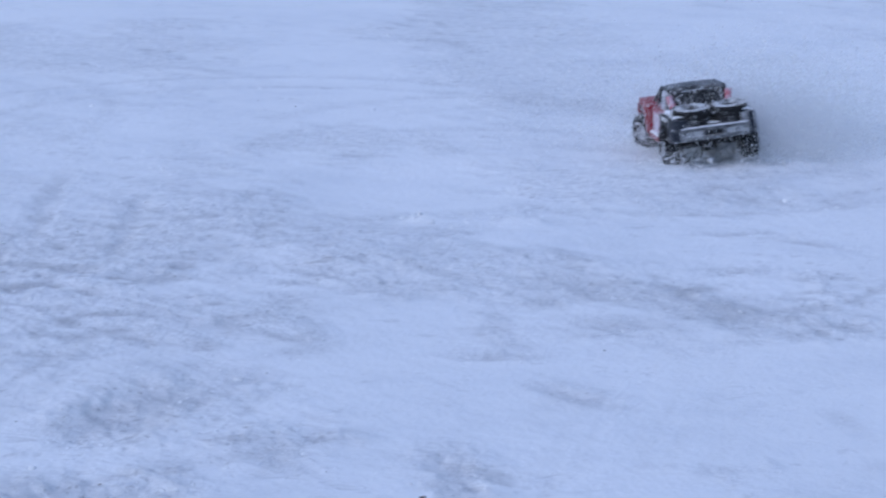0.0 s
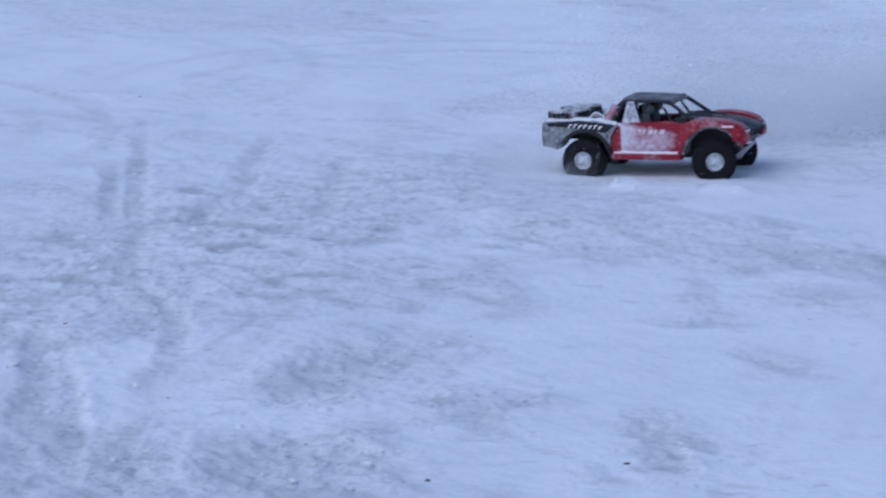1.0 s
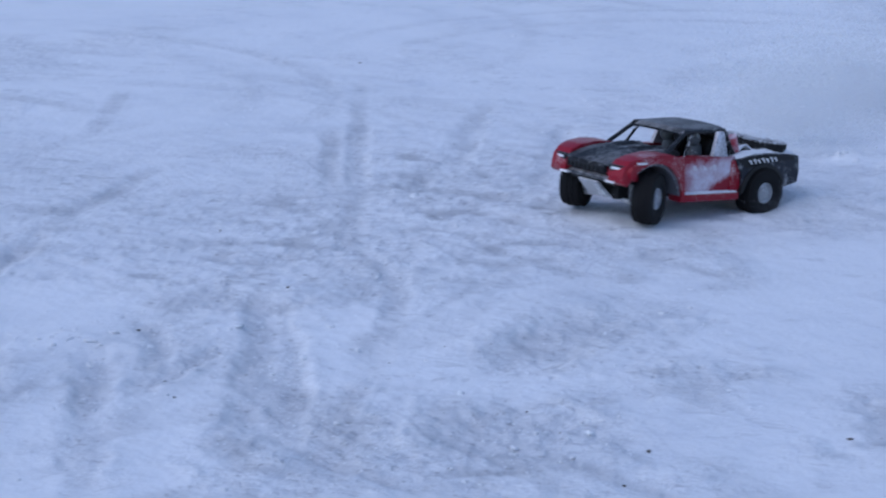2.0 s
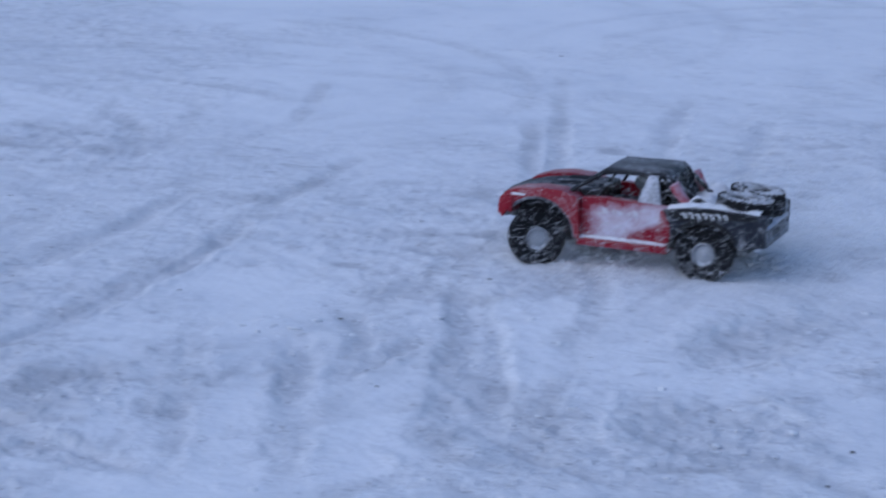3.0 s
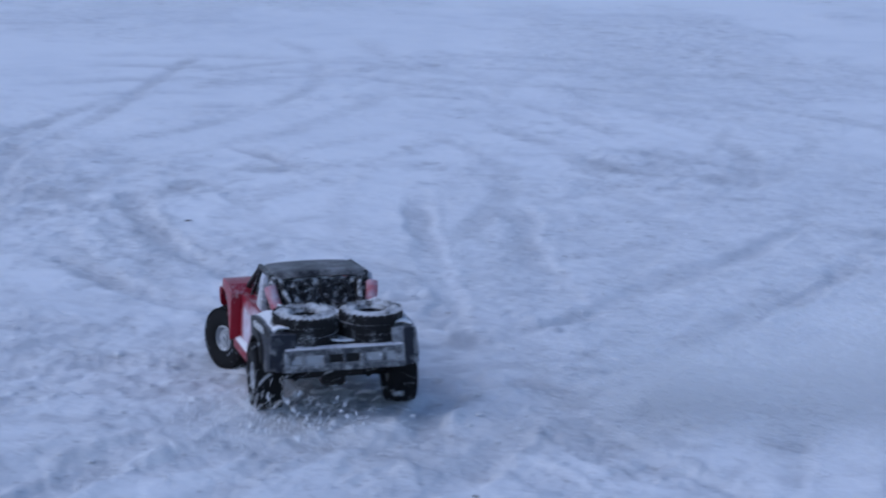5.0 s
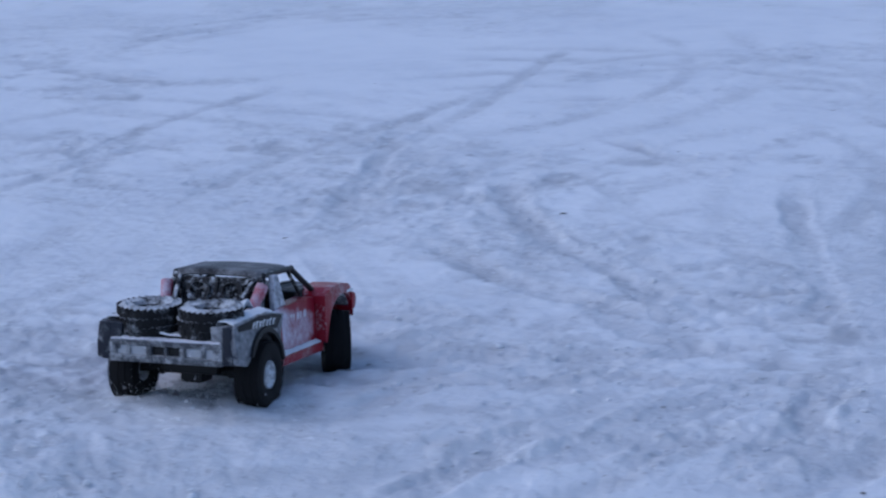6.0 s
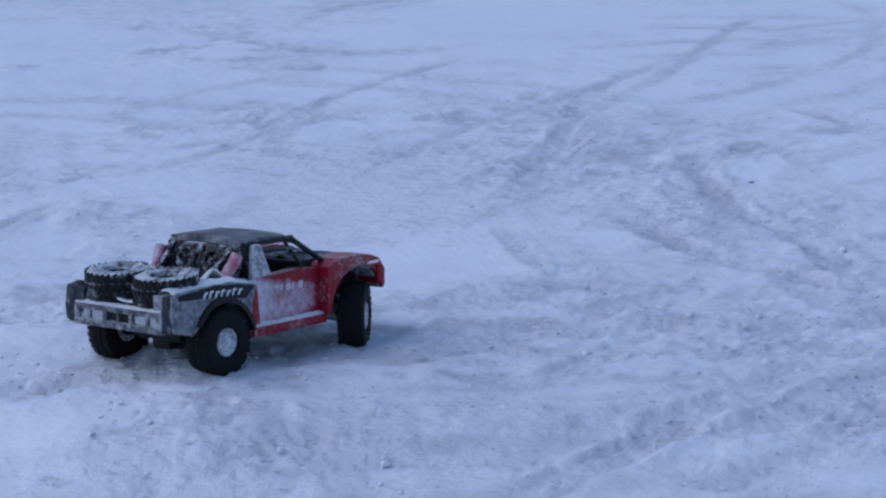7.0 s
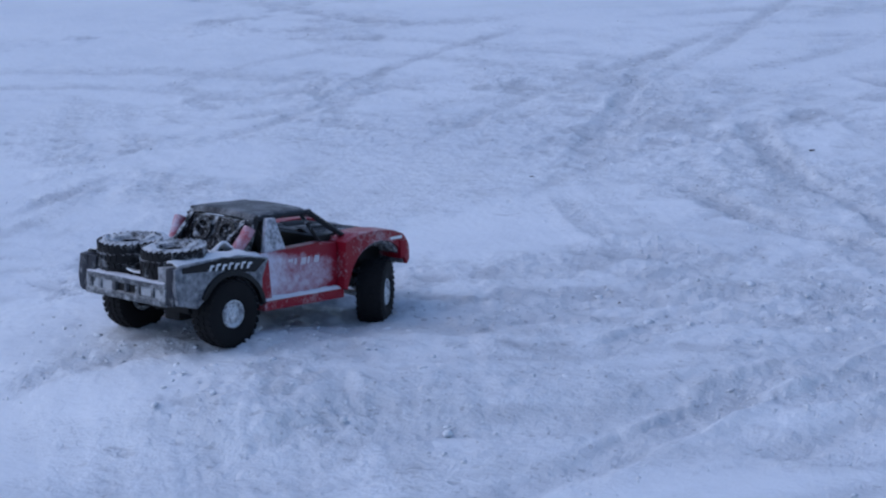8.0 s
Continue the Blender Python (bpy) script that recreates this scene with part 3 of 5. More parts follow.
def build_ground():
    dense_a = np.radians(np.arange(-45.0, 22.01, 0.061))
    rest = np.radians(np.arange(26.0, 311.1, 5.0))
    ang = np.concatenate([dense_a, rest])
    ring = np.concatenate([np.geomspace(0.25, 3.3, 14)[:-1], np.geomspace(3.3, 15.0, 600)[:-1], np.geomspace(15, 45, 90)[:-1], np.geomspace(45, 900, 24)])
    na, nr = len(ang), len(ring)
    rr, aa = np.meshgrid(ring, ang, indexing="ij")
    x, y = (rr * np.sin(aa)).ravel(), (rr * np.cos(aa)).ravel()
    wob = 0.02
    wx, wy = x + wob * layered(x, y, 2.5, 3, 5), y + wob * layered(x, y, 2.5, 3, 9)
    cut, packed, worked = np.zeros(len(x)), np.zeros(len(x)), np.zeros(len(x))
    near = np.nonzero((np.hypot(x, y) < 16) & (x > -9) & (x < 5) & (y > 3))[0]
    order = near[np.argsort(wy[near])]
    ys = wy[order]
    for i, (points, width, depth, crisp) in enumerate(TRACKS):
        width, depth = 1.1 * width, (0.70 + 0.75 * crisp) * depth
        line = smooth_line(points)
        reach = width * 2.2
        lo, hi = np.searchsorted(ys, line[:, 1].min() - reach), np.searchsorted(ys, line[:, 1].max() + reach)
        idx = order[lo:hi]
        idx = idx[(wx[idx] > line[:, 0].min() - reach) & (wx[idx] < line[:, 0].max() + reach)]
        best = np.full(len(idx), 9.0)
        at = np.zeros(len(idx))
        for k, q in enumerate(line):
            d = np.hypot(wx[idx] - q[0], wy[idx] - q[1])
            s = d < best
            best[s], at[s] = d[s], k * 0.03
        u = best / width
        ends = np.clip(np.minimum(at, at.max() - at) / 0.22 + 0.02, 0, 1) if len(at) else at
        broken = np.clip(0.85 + 1.3 * layered(x[idx], y[idx], 3.4, 3, 40 + i), 0.2 + 0.45 * crisp, 1.3) * ends
        edge = 0.82 + 0.6 * layered(x[idx], y[idx], 14, 3, 57)
        groove = 1 / (1 + np.exp(np.clip((u - edge) * (6 + 5 * crisp), -30, 30)))
        away = float(np.hypot(*line.mean(axis=0)))
        depth *= min(1.0, max(0.62, 1.0 - 0.12 * (away - 5.5)))
        worked[idx] = np.maximum(worked[idx], np.exp(-(u / (1.5 + 0.5 * crisp)) ** 2) * np.clip(broken * 1.4, 0, 1) * (0.55 + 0.45 * crisp))
        berm = np.exp(-((u - edge - 0.38) / 0.26) ** 2)
        lugs = np.sin(2 * math.pi * at / 0.030 + 5.0 * value_noise(x[idx] * 6, y[idx] * 6, 63)) * (0.4 + 1.2 * value_noise(x[idx] * 5, y[idx] * 5, 65))
        chatter = (0.32 * value_noise(x[idx] * 45, y[idx] * 45, 77) + 0.22 * lugs) * groove
        cut[idx] += depth * broken * (-groove + (0.10 + 0.12 * crisp) * berm * (0.2 + 1.6 * (value_noise(x[idx] * 22, y[idx] * 22, 31) + 0.5)) + chatter)
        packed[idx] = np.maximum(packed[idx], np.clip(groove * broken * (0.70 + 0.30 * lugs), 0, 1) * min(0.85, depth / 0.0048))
    dist = np.hypot(x, y)
    turn = np.degrees(np.arctan2(x, y))
    used = np.clip((turn + 45) / 4, 0, 1) * np.clip((22 - turn) / 4, 0, 1) * np.clip((dist - 3.1) / 0.5, 0, 1)
    far = np.clip((60 - dist) / 45, 0, 1) * used
    z = 0.05 * layered(x, y, 0.22, 2, 1) * np.clip((dist - 9) / 6, 0, 1)
    z = z + 0.016 * layered(x, y, 1.1, 2, 3)
    rough = np.clip(0.62 + 1.5 * layered(x, y, 0.9, 3, 61), 0.22, 1.35) * np.clip(1.75 - 0.17 * (dist - 4), 0.45, 1.75)
    trodden = np.clip((-14 - turn) / 9, 0, 1)
    rough = rough * (1 + 0.3 * trodden * np.clip((dist - 4.6) / 1.5, 0, 1)) + 0.06 * trodden
    # smooth plates of untouched snow between worked, crumbly ground
    worked = np.maximum(worked, np.clip(3.0 * layered(x, y, 1.05, 5, 205, 0.65) + 0.06, 0, 0.85))
    rough = rough * (0.36 + 0.85 * worked)
    churn = layered(x, y, 13, 4, 11, 0.6)
    z = z + far * rough * (0.0036 * churn + 0.006 * np.clip(np.abs(layered(x, y, 18, 3, 21)) - 0.12, 0, 1))
    # wind-drawn scratches that run across the field
    streak = value_noise(x * 10 + 1.5 * y, y * 13 + 2 * value_noise(x * 2, y * 2, 8), 15)
    z = z - far * 0.010 * np.clip(streak * rough - 0.12, 0, 1)
    # streaks and hollows also go darker in colour, painted shade that deepens them
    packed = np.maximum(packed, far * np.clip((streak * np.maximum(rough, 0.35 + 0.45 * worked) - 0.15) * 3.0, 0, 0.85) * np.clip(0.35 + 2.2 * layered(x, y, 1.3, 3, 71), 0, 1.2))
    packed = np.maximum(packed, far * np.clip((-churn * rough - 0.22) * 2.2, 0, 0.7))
    crumb = np.abs(layered(x, y, 26, 2, 91)) + 0.5 * np.abs(layered(x, y, 55, 1, 95))
    z = z + far * 0.0095 * np.clip(rough - 0.35, 0, 1.2) * np.clip(crumb - 0.16, 0, 1)
    # furrows dragged by sliding wheels, in three directions
    for k, a in enumerate((1.25, 0.6, -0.9)):
        u, v = wx * math.cos(a) + wy * math.sin(a), wy * math.cos(a) - wx * math.sin(a)
        mask = np.clip(2.2 * layered(x, y, 0.55, 2, 120 + k) + 0.25, 0, 1) * far * (0.15 + 0.75 * worked) * np.clip(1.5 - 0.2 * (dist - 4), 0.12, 1.5)
        f = value_noise(u * 2.0, v * 11, 130 + k) + 0.5 * value_noise(u * 4, v * 31, 140 + k)
        z = z + 0.0085 * mask * f
        # the furrow bottoms get their shade painted in as darker snow
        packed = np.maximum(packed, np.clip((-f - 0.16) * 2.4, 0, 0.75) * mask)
    for hx, hy, hw, hh in HEAPS:
        z = z + hh * np.exp(-((x - hx) / hw) ** 2 - ((y - hy) / (0.8 * hw)) ** 2) * (0.8 + 0.9 * layered(x, y, 14, 2, 33))
    z = z + np.where(cut < 0, -0.018 * np.tanh(-cut / 0.018), cut)
    z = z + swell(x, y, order)
    co = np.empty((na * nr + 1, 3), np.float32)
    co[:-1, 0], co[:-1, 1], co[:-1, 2] = x, y, z
    co[-1] = (0, 0, 0)
    i, j = np.meshgrid(np.arange(nr - 1), np.arange(na), indexing="ij")
    jn = (j + 1) % na
    quads = np.stack([i * na + j, i * na + jn, (i + 1) * na + jn, (i + 1) * na + j], -1).reshape(-1, 4)
    k = np.arange(na)
    tris = np.stack([np.full(na, na * nr), (k + 1) % na, k], -1)
    me = bpy.data.meshes.new("ground")
    me.vertices.add(len(co))
    me.vertices.foreach_set("co", co.ravel())
    loops = np.concatenate([quads.ravel(), tris.ravel()]).astype(np.int32)
    me.loops.add(len(loops))
    me.loops.foreach_set("vertex_index", loops)
    starts = np.concatenate([np.arange(len(quads)) * 4, len(quads) * 4 + np.arange(na) * 3]).astype(np.int32)
    me.polygons.add(len(starts))
    me.polygons.foreach_set("loop_start", starts)
    me.update(calc_edges=True)
    me.validate()
    me.polygons.foreach_set("use_smooth", np.ones(len(me.polygons), bool))
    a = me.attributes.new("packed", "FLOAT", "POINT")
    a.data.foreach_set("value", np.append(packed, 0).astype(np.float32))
    a = me.attributes.new("churned", "FLOAT", "POINT")
    a.data.foreach_set("value", np.append(np.clip(1.1 * worked - 0.1, 0, 1) * used, 0).astype(np.float32))
    a = me.attributes.new("worn", "FLOAT", "POINT")
    a.data.foreach_set("value", np.append(used * np.clip((40 - dist) / 20, 0, 1) * (0.15 + 0.85 * worked + 0.35 * np.clip((turn + 10) / 8, 0, 1) * (1 - worked)), 0).astype(np.float32))
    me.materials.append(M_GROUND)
    sheet_ob = tagged(new("ground", me), "trampled white snow criss-crossed by old tyre tracks", "snow", kind="structure")
    hx, hy, hz = x[near], y[near], z[near]
    return sheet_ob, (hx, hy, hz)


ground, (HX, HY, HZ) = build_ground()
CELL = 0.04
HEIGHT = {}
for _x, _y, _z in zip((HX / CELL).astype(int).tolist(), (HY / CELL).astype(int).tolist(), HZ.tolist()):
    HEIGHT[(_x, _y)] = _z


def ground_z(x, y):
    return HEIGHT.get((int(x / CELL), int(y / CELL)), 0.0)


# ---- helpers for things ----
def part(name, bm, mat, parent=None, label="", smooth=True):
    bmesh.ops.recalc_face_normals(bm, faces=bm.faces)
    me = bpy.data.meshes.new(name)
    bm.to_mesh(me)
    bm.free()
    if smooth:
        me.polygons.foreach_set("use_smooth", np.ones(len(me.polygons), bool))
        me.set_sharp_from_angle(angle=radians(38))
    me.materials.append(mat)
    ob = new(name, me)
    ob.parent = parent
    return tagged(ob, label) if label else ob


def prism(outline, y0, y1, bevel=0.003, shape=None):
    """An outline in x and z, drawn out from y0 to y1, its edges rounded."""
    bm = bmesh.new()
    a = [bm.verts.new((x, y0, z)) for x, z in outline]
    b = [bm.verts.new((x, y1, z)) for x, z in outline]
    bm.faces.new(a)
    bm.faces.new(b[::-1])
    for i in range(len(a)):
        j = (i + 1) % len(a)
        bm.faces.new((a[j], a[i], b[i], b[j]))
    if bevel:
        bmesh.ops.bevel(bm, geom=bm.edges[:], offset=bevel, segments=2, profile=0.6, affect="EDGES", clamp_overlap=True)
    if shape:
        for v in bm.verts:
            v.co = Vector(shape(*v.co))
    return bm


def sheet(f, nu, nv, thick):
    """A curved plate: f(u, v) for u and v from 0 to 1."""
    bm = bmesh.new()
    g = [[bm.verts.new(f(i / nu, j / nv)) for j in range(nv + 1)] for i in range(nu + 1)]
    for i in range(nu):
        for j in range(nv):
            bm.faces.new((g[i][j], g[i + 1][j], g[i + 1][j + 1], g[i][j + 1]))
    bmesh.ops.recalc_face_normals(bm, faces=bm.faces)
    bmesh.ops.solidify(bm, geom=bm.faces[:], thickness=thick)
    return bm


def rod(*points, r=0.005, sides=8):
    bm = bmesh.new()
    for p, q in zip(points, points[1:]):
        p, q = Vector(p), Vector(q)
        m = Matrix.Translation((p + q) / 2) @ (q - p).to_track_quat("Z", "Y").to_matrix().to_4x4()
        bmesh.ops.create_cone(bm, cap_ends=True, segments=sides, radius1=r, radius2=r, depth=(q - p).length + r, matrix=m)
    return bm


def block(x0, x1, y0, y1, z0, z1, bevel=0.004, shape=None):
    return prism(((x0, z0), (x1, z0), (x1, z1), (x0, z1)), y0, y1, bevel, shape)


def join(*parts):
    out = bmesh.new()
    for b in parts:
        me = bpy.data.meshes.new("tmp")
        b.to_mesh(me)
        b.free()
        out.from_mesh(me)
        bpy.data.meshes.remove(me)
    return out


def lathe(profile, sides=40, axis="Y"):
    """A ring turned from (offset along the axis, radius) pairs, closed on itself."""
    bm = bmesh.new()
    rows = []
    for k in range(sides):
        a = 2 * math.pi * k / sides
        rows.append([bm.verts.new((r * math.cos(a), o, r * math.sin(a)) if axis == "Y" else (r * math.cos(a), r * math.sin(a), o)) for o, r in profile])
    n = len(profile)
    for k in range(sides):
        for i in range(n):
            bm.faces.new((rows[k][i], rows[k][(i + 1) % n], rows[(k + 1) % sides][(i + 1) % n], rows[(k + 1) % sides][i]))
    return bm


TYRE_R, TYRE_W = 0.070, 0.056


def tyre_mesh(axis="Y"):
    w, R = TYRE_W / 2, TYRE_R - 0.003
    prof = [(-w * 0.72, 0.026), (-w * 0.95, 0.034), (-w, R * 0.80), (-w * 0.88, R * 0.95), (-w * 0.6, R), (0, R * 1.012),
            (w * 0.6, R), (w * 0.88, R * 0.95), (w, R * 0.80), (w * 0.95, 0.034), (w * 0.72, 0.026)]
    bm = lathe(prof, 44, axis)
    rnd = random.Random(4)
    for k in range(30):
        for row, (o, wide) in enumerate(((-0.74, 0.26), (-0.25, 0.2), (0.25, 0.2), (0.74, 0.26))):
            a = 2 * math.pi * (k + 0.5 * (row % 2)) / 30 + rnd.uniform(-.02, .02)
            c = bmesh.ops.create_cube(bm, size=1)["verts"]
            rad = R * (0.965 if abs(o) > 0.5 else 1.005) + 0.0005
            t = Matrix.Rotation(-a, 4, "Y") @ Matrix.Translation((rad, o * w, 0)) @ Matrix.Rotation(0.3 if row % 2 else -0.3, 4, "X") @ Matrix.Diagonal((0.0034, wide * w * 1.7, 0.0098, 1))
            if axis == "Z":
                t = Matrix.Rotation(math.pi / 2, 4, "X") @ t
            for v in c:
                v.co = t @ v.co
    return bm


def rim_mesh(side):
    w = TYRE_W / 2
    prof = [(-w * 0.8, 0.024), (-w * 0.8, 0.033), (w * 0.86, 0.0335), (w * 0.92, 0.031), (w * 0.80, 0.028), (w * 0.62, 0.024), (w * 0.60, 0.006), (w * 0.4, 0.004), (w * 0.3, 0.022)]
    bm = lathe(prof, 32)
    for k in range(12):
        a = 2 * math.pi * k / 12
        bmesh.ops.create_cone(bm, cap_ends=True, segments=6, radius1=0.0016, radius2=0.0016, depth=0.003,
                              matrix=Matrix.Translation((0.0295 * math.cos(a), w * 0.88, 0.0295 * math.sin(a))) @ Matrix.Rotation(math.pi / 2, 4, "X"))
    for v in bm.verts:
        v.co.y *= side
        v.co.x, v.co.z = 0.84 * v.co.x, 0.84 * v.co.z
    return bm


def hub_mesh(side):
    w = TYRE_W / 2
    bm = bmesh.new()
    for r, d, o in ((0.0205, 0.004, 0.62), (0.012, 0.008, 0.70), (0.006, 0.012, 0.80)):
        bmesh.ops.create_cone(bm, cap_ends=True, segments=20, radius1=r, radius2=r * 0.9, depth=d,
                              matrix=Matrix.Translation((0, side * w * o, 0)) @ Matrix.Rotation(-side * math.pi / 2, 4, "X"))
    for k in range(6):
        a = 2 * math.pi * k / 6
        bmesh.ops.create_cone(bm, cap_ends=True, segments=8, radius1=0.0025, radius2=0.002, depth=0.006,
                              matrix=Matrix.Translation((0.0150 * math.cos(a), side * w * 0.70, 0.0150 * math.sin(a))) @ Matrix.Rotation(math.pi / 2, 4, "X"))
    return bm


def arch(cx, cz, r, a0, a1, n=12):
    return [(cx + r * math.cos(radians(a0 + (a1 - a0) * k / n)), cz + r * math.sin(radians(a0 + (a1 - a0) * k / n))) for k in range(n + 1)]


def cover_with_snow(ob, amount):
    """How thick the stuck snow lies at each point of a panel, from amount(x, z)."""
    a = ob.data.attributes.new("stuck", "FLOAT", "POINT")
    a.data.foreach_set("value", np.array([min(1.2, max(-0.6, amount(v.co.x, v.co.z))) for v in ob.data.vertices], np.float32))


# ---- the truck: x forward, y to its left, z up from the ground ----
AXLE, WHEEL_X, TRACK_HALF = 0.206, 0.210, 0.136
truck = tagged(new("toy_truck"), "red and black radio-controlled desert truck caked with snow", "toy truck")
WHEELS = []


def body_side(s):
    """One flank, s = 1 for the left."""
    def lean(x, y, z):
        tuck = 0.10 * max(0.0, z - 0.12) + 0.0006 * max(0.0, (x - 0.22) * 100) ** 1.6
        return (x, y - s * tuck * (1.0 if abs(y) > 0.1 else 0.3), z)

    fender = [(0.098, 0.090), (0.108, 0.183), (0.150, 0.196), (0.205, 0.197), (0.255, 0.190), (0.290, 0.178), (0.308, 0.160), (0.313, 0.138), (0.311, 0.122), (0.299, 0.114)] \
        + arch(AXLE, 0.078, 0.098, 21, 176, 14)
    f = part("front_fender", prism(fender, s * 0.088, s * 0.158, 0.005, lean), M_RED, truck, "glossy red flared fender flecked with snow")
    part("arch_liner", prism(arch(AXLE, 0.078, 0.0972, 24, 174, 14) + arch(AXLE, 0.078, 0.090, 174, 24, 14), s * 0.062, s * 0.150, 0, lean), M_WELL, f, "grey inner arch caked with snow")
    part("fender_decal", block(0.235, 0.275, s * 0.1475, s * 0.1505, 0.1715, 0.1775, 0.001), M_WHITE, f, "small white sponsor bar")
    door = [(-0.112, 0.090), (-0.118, 0.178), (-0.060, 0.183), (0.060, 0.187), (0.106, 0.182), (0.100, 0.090)]
    d = part("door", prism(door, s * 0.108, s * 0.134, 0.004, lean), M_RED, truck, "red door panel mostly hidden under stuck snow")
    for k in range(5):
        x0 = -0.040 + 0.0185 * k
        part("door_decal", prism(((x0, 0.149), (x0 + (0.014 if k % 2 == 0 else 0.006), 0.149), (x0 + (0.018 if k % 2 == 0 else 0.010), 0.163), (x0 + 0.004, 0.163)), s * 0.1335, s * 0.1365, 0.0008, lean), M_DECAL, d)

    def veil(u, v):
        z = 0.089 + 0.094 * v
        return (-0.110 + 0.212 * u, s * (0.1352 - 0.10 * max(0.0, z - 0.12) + 0.002 * math.sin(math.pi * u) * (0.5 + noise.noise((u * 5, v * 4, s)))), z)

    bm = sheet(veil, 44, 20, 0.0015)
    crust = part("snow_crust", bm, M_REDDOOR, d, "veil of white snow blown onto the door")
    cover_with_snow(crust, (lambda x, z: 0.74 - 1.3 * max(0.0, (z - 0.150 - 0.25 * max(0.0, -x)) / 0.05) - 0.9 * max(0.0, (x - 0.04) / 0.08) - 2.2 * max(0.0, 0.5 * (-x + 0.035) - (z - 0.085)) / 0.05) if s > 0
                    else (lambda x, z: 0.48 + 0.35 * min(1.0, max(0.0, (0.02 - x) / 0.1)) + 1.0 * max(0.0, (-x - 0.085) / 0.03) - 1.3 * max(0.0, (z - 0.160 + 0.12 * x) / 0.03) - 0.7 * max(0.0, (x - 0.05) / 0.06) - 0.35 * max(0.0, (0.112 - z) / 0.03)))
    sill = part("rocker", block(-0.118, 0.106, s * 0.105, s * 0.150, 0.069, 0.089, 0.004), M_RED, truck, "bright red side sill")
    part("sill_snow", sheet(lambda u, v: (-0.112 + 0.21 * u, s * (0.124 + 0.024 * v), 0.0895 + 0.006 * math.sin(math.pi * v) * (0.7 + 0.8 * abs(noise.noise((u * 9, v, s + 3))))), 20, 4, 0.002), M_SNOWPACK, sill)
    wedge = [(-0.088, 0.074), (-0.094, 0.172), (-0.128, 0.178), (-0.140, 0.150), (-0.128, 0.110), (-0.122, 0.074)]
    part("side_panel", prism(wedge, s * 0.108, s * 0.143, 0.004, lean), M_RED, truck, "red panel behind the door")
    quarter = [(-0.344, 0.110), (-0.349, 0.140), (-0.347, 0.180), (-0.300, 0.187), (-0.220, 0.190), (-0.150, 0.184), (-0.102, 0.176), (-0.122, 0.140), (-0.124, 0.082)] \
        + arch(-AXLE, 0.074, 0.082, 6, 154, 14) + [(-0.296, 0.098)]
    q = part("bed_side", prism(quarter, s * 0.100, s * 0.150, 0.005, lean), M_QUARTER if s < 0 else M_FLANK, truck, "black bed side streaked with snow")
    lip = arch(-AXLE, 0.074, 0.090, 8, 152, 14) + arch(-AXLE, 0.074, 0.0812, 152, 8, 14)
    part("arch_lip", prism(lip, s * 0.142, s * 0.156, 0.002, lean), M_DARK, q)
    part("side_stripe", prism(((-0.330, 0.170), (-0.235, 0.166), (-0.140, 0.152), (-0.106, 0.1745), (-0.150, 0.1825), (-0.220, 0.1885), (-0.330, 0.182)), s * 0.135, s * 0.1506, 0.002, lean), M_DARK, q, "black stripe along the bed side")
    for k in range(7):
        x0, z0 = -0.262 + 0.0165 * k, 0.1675 - 0.0008 * k
        hgt, wid = (0.013, 0.0045) if k % 2 else (0.011, 0.0055)
        bar = prism(((x0, z0), (x0 + wid, z0), (x0 + wid + 0.006, z0 + hgt), (x0 + 0.006, z0 + hgt)), s * 0.1475, s * 0.1522, 0.0006, lean)
        cap = prism(((x0 + 0.005, z0 + hgt - 0.004), (x0 + 0.014, z0 + hgt - 0.004), (x0 + 0.016, z0 + hgt), (x0 + 0.006, z0 + hgt)), s * 0.1475, s * 0.1521, 0.0006, lean)
        part("side_decal", join(bar, cap), M_WHITE, q)
    part("rail_snow", sheet(lambda u, v: (-0.335 + 0.225 * u, s * (0.094 + 0.044 * v), 0.186 + 0.004 * math.sin(3.0 * u) - 0.012 * max(0.0, u - 0.75) * 4 * 0.8 + 0.007 * math.sin(math.pi * v) + 0.004 * noise.noise((u * 8, v * 3, s))), 24, 6, 0.003), M_SNOWPACK, q, "ridge of packed snow")


for s in (1, -1):
    body_side(s)


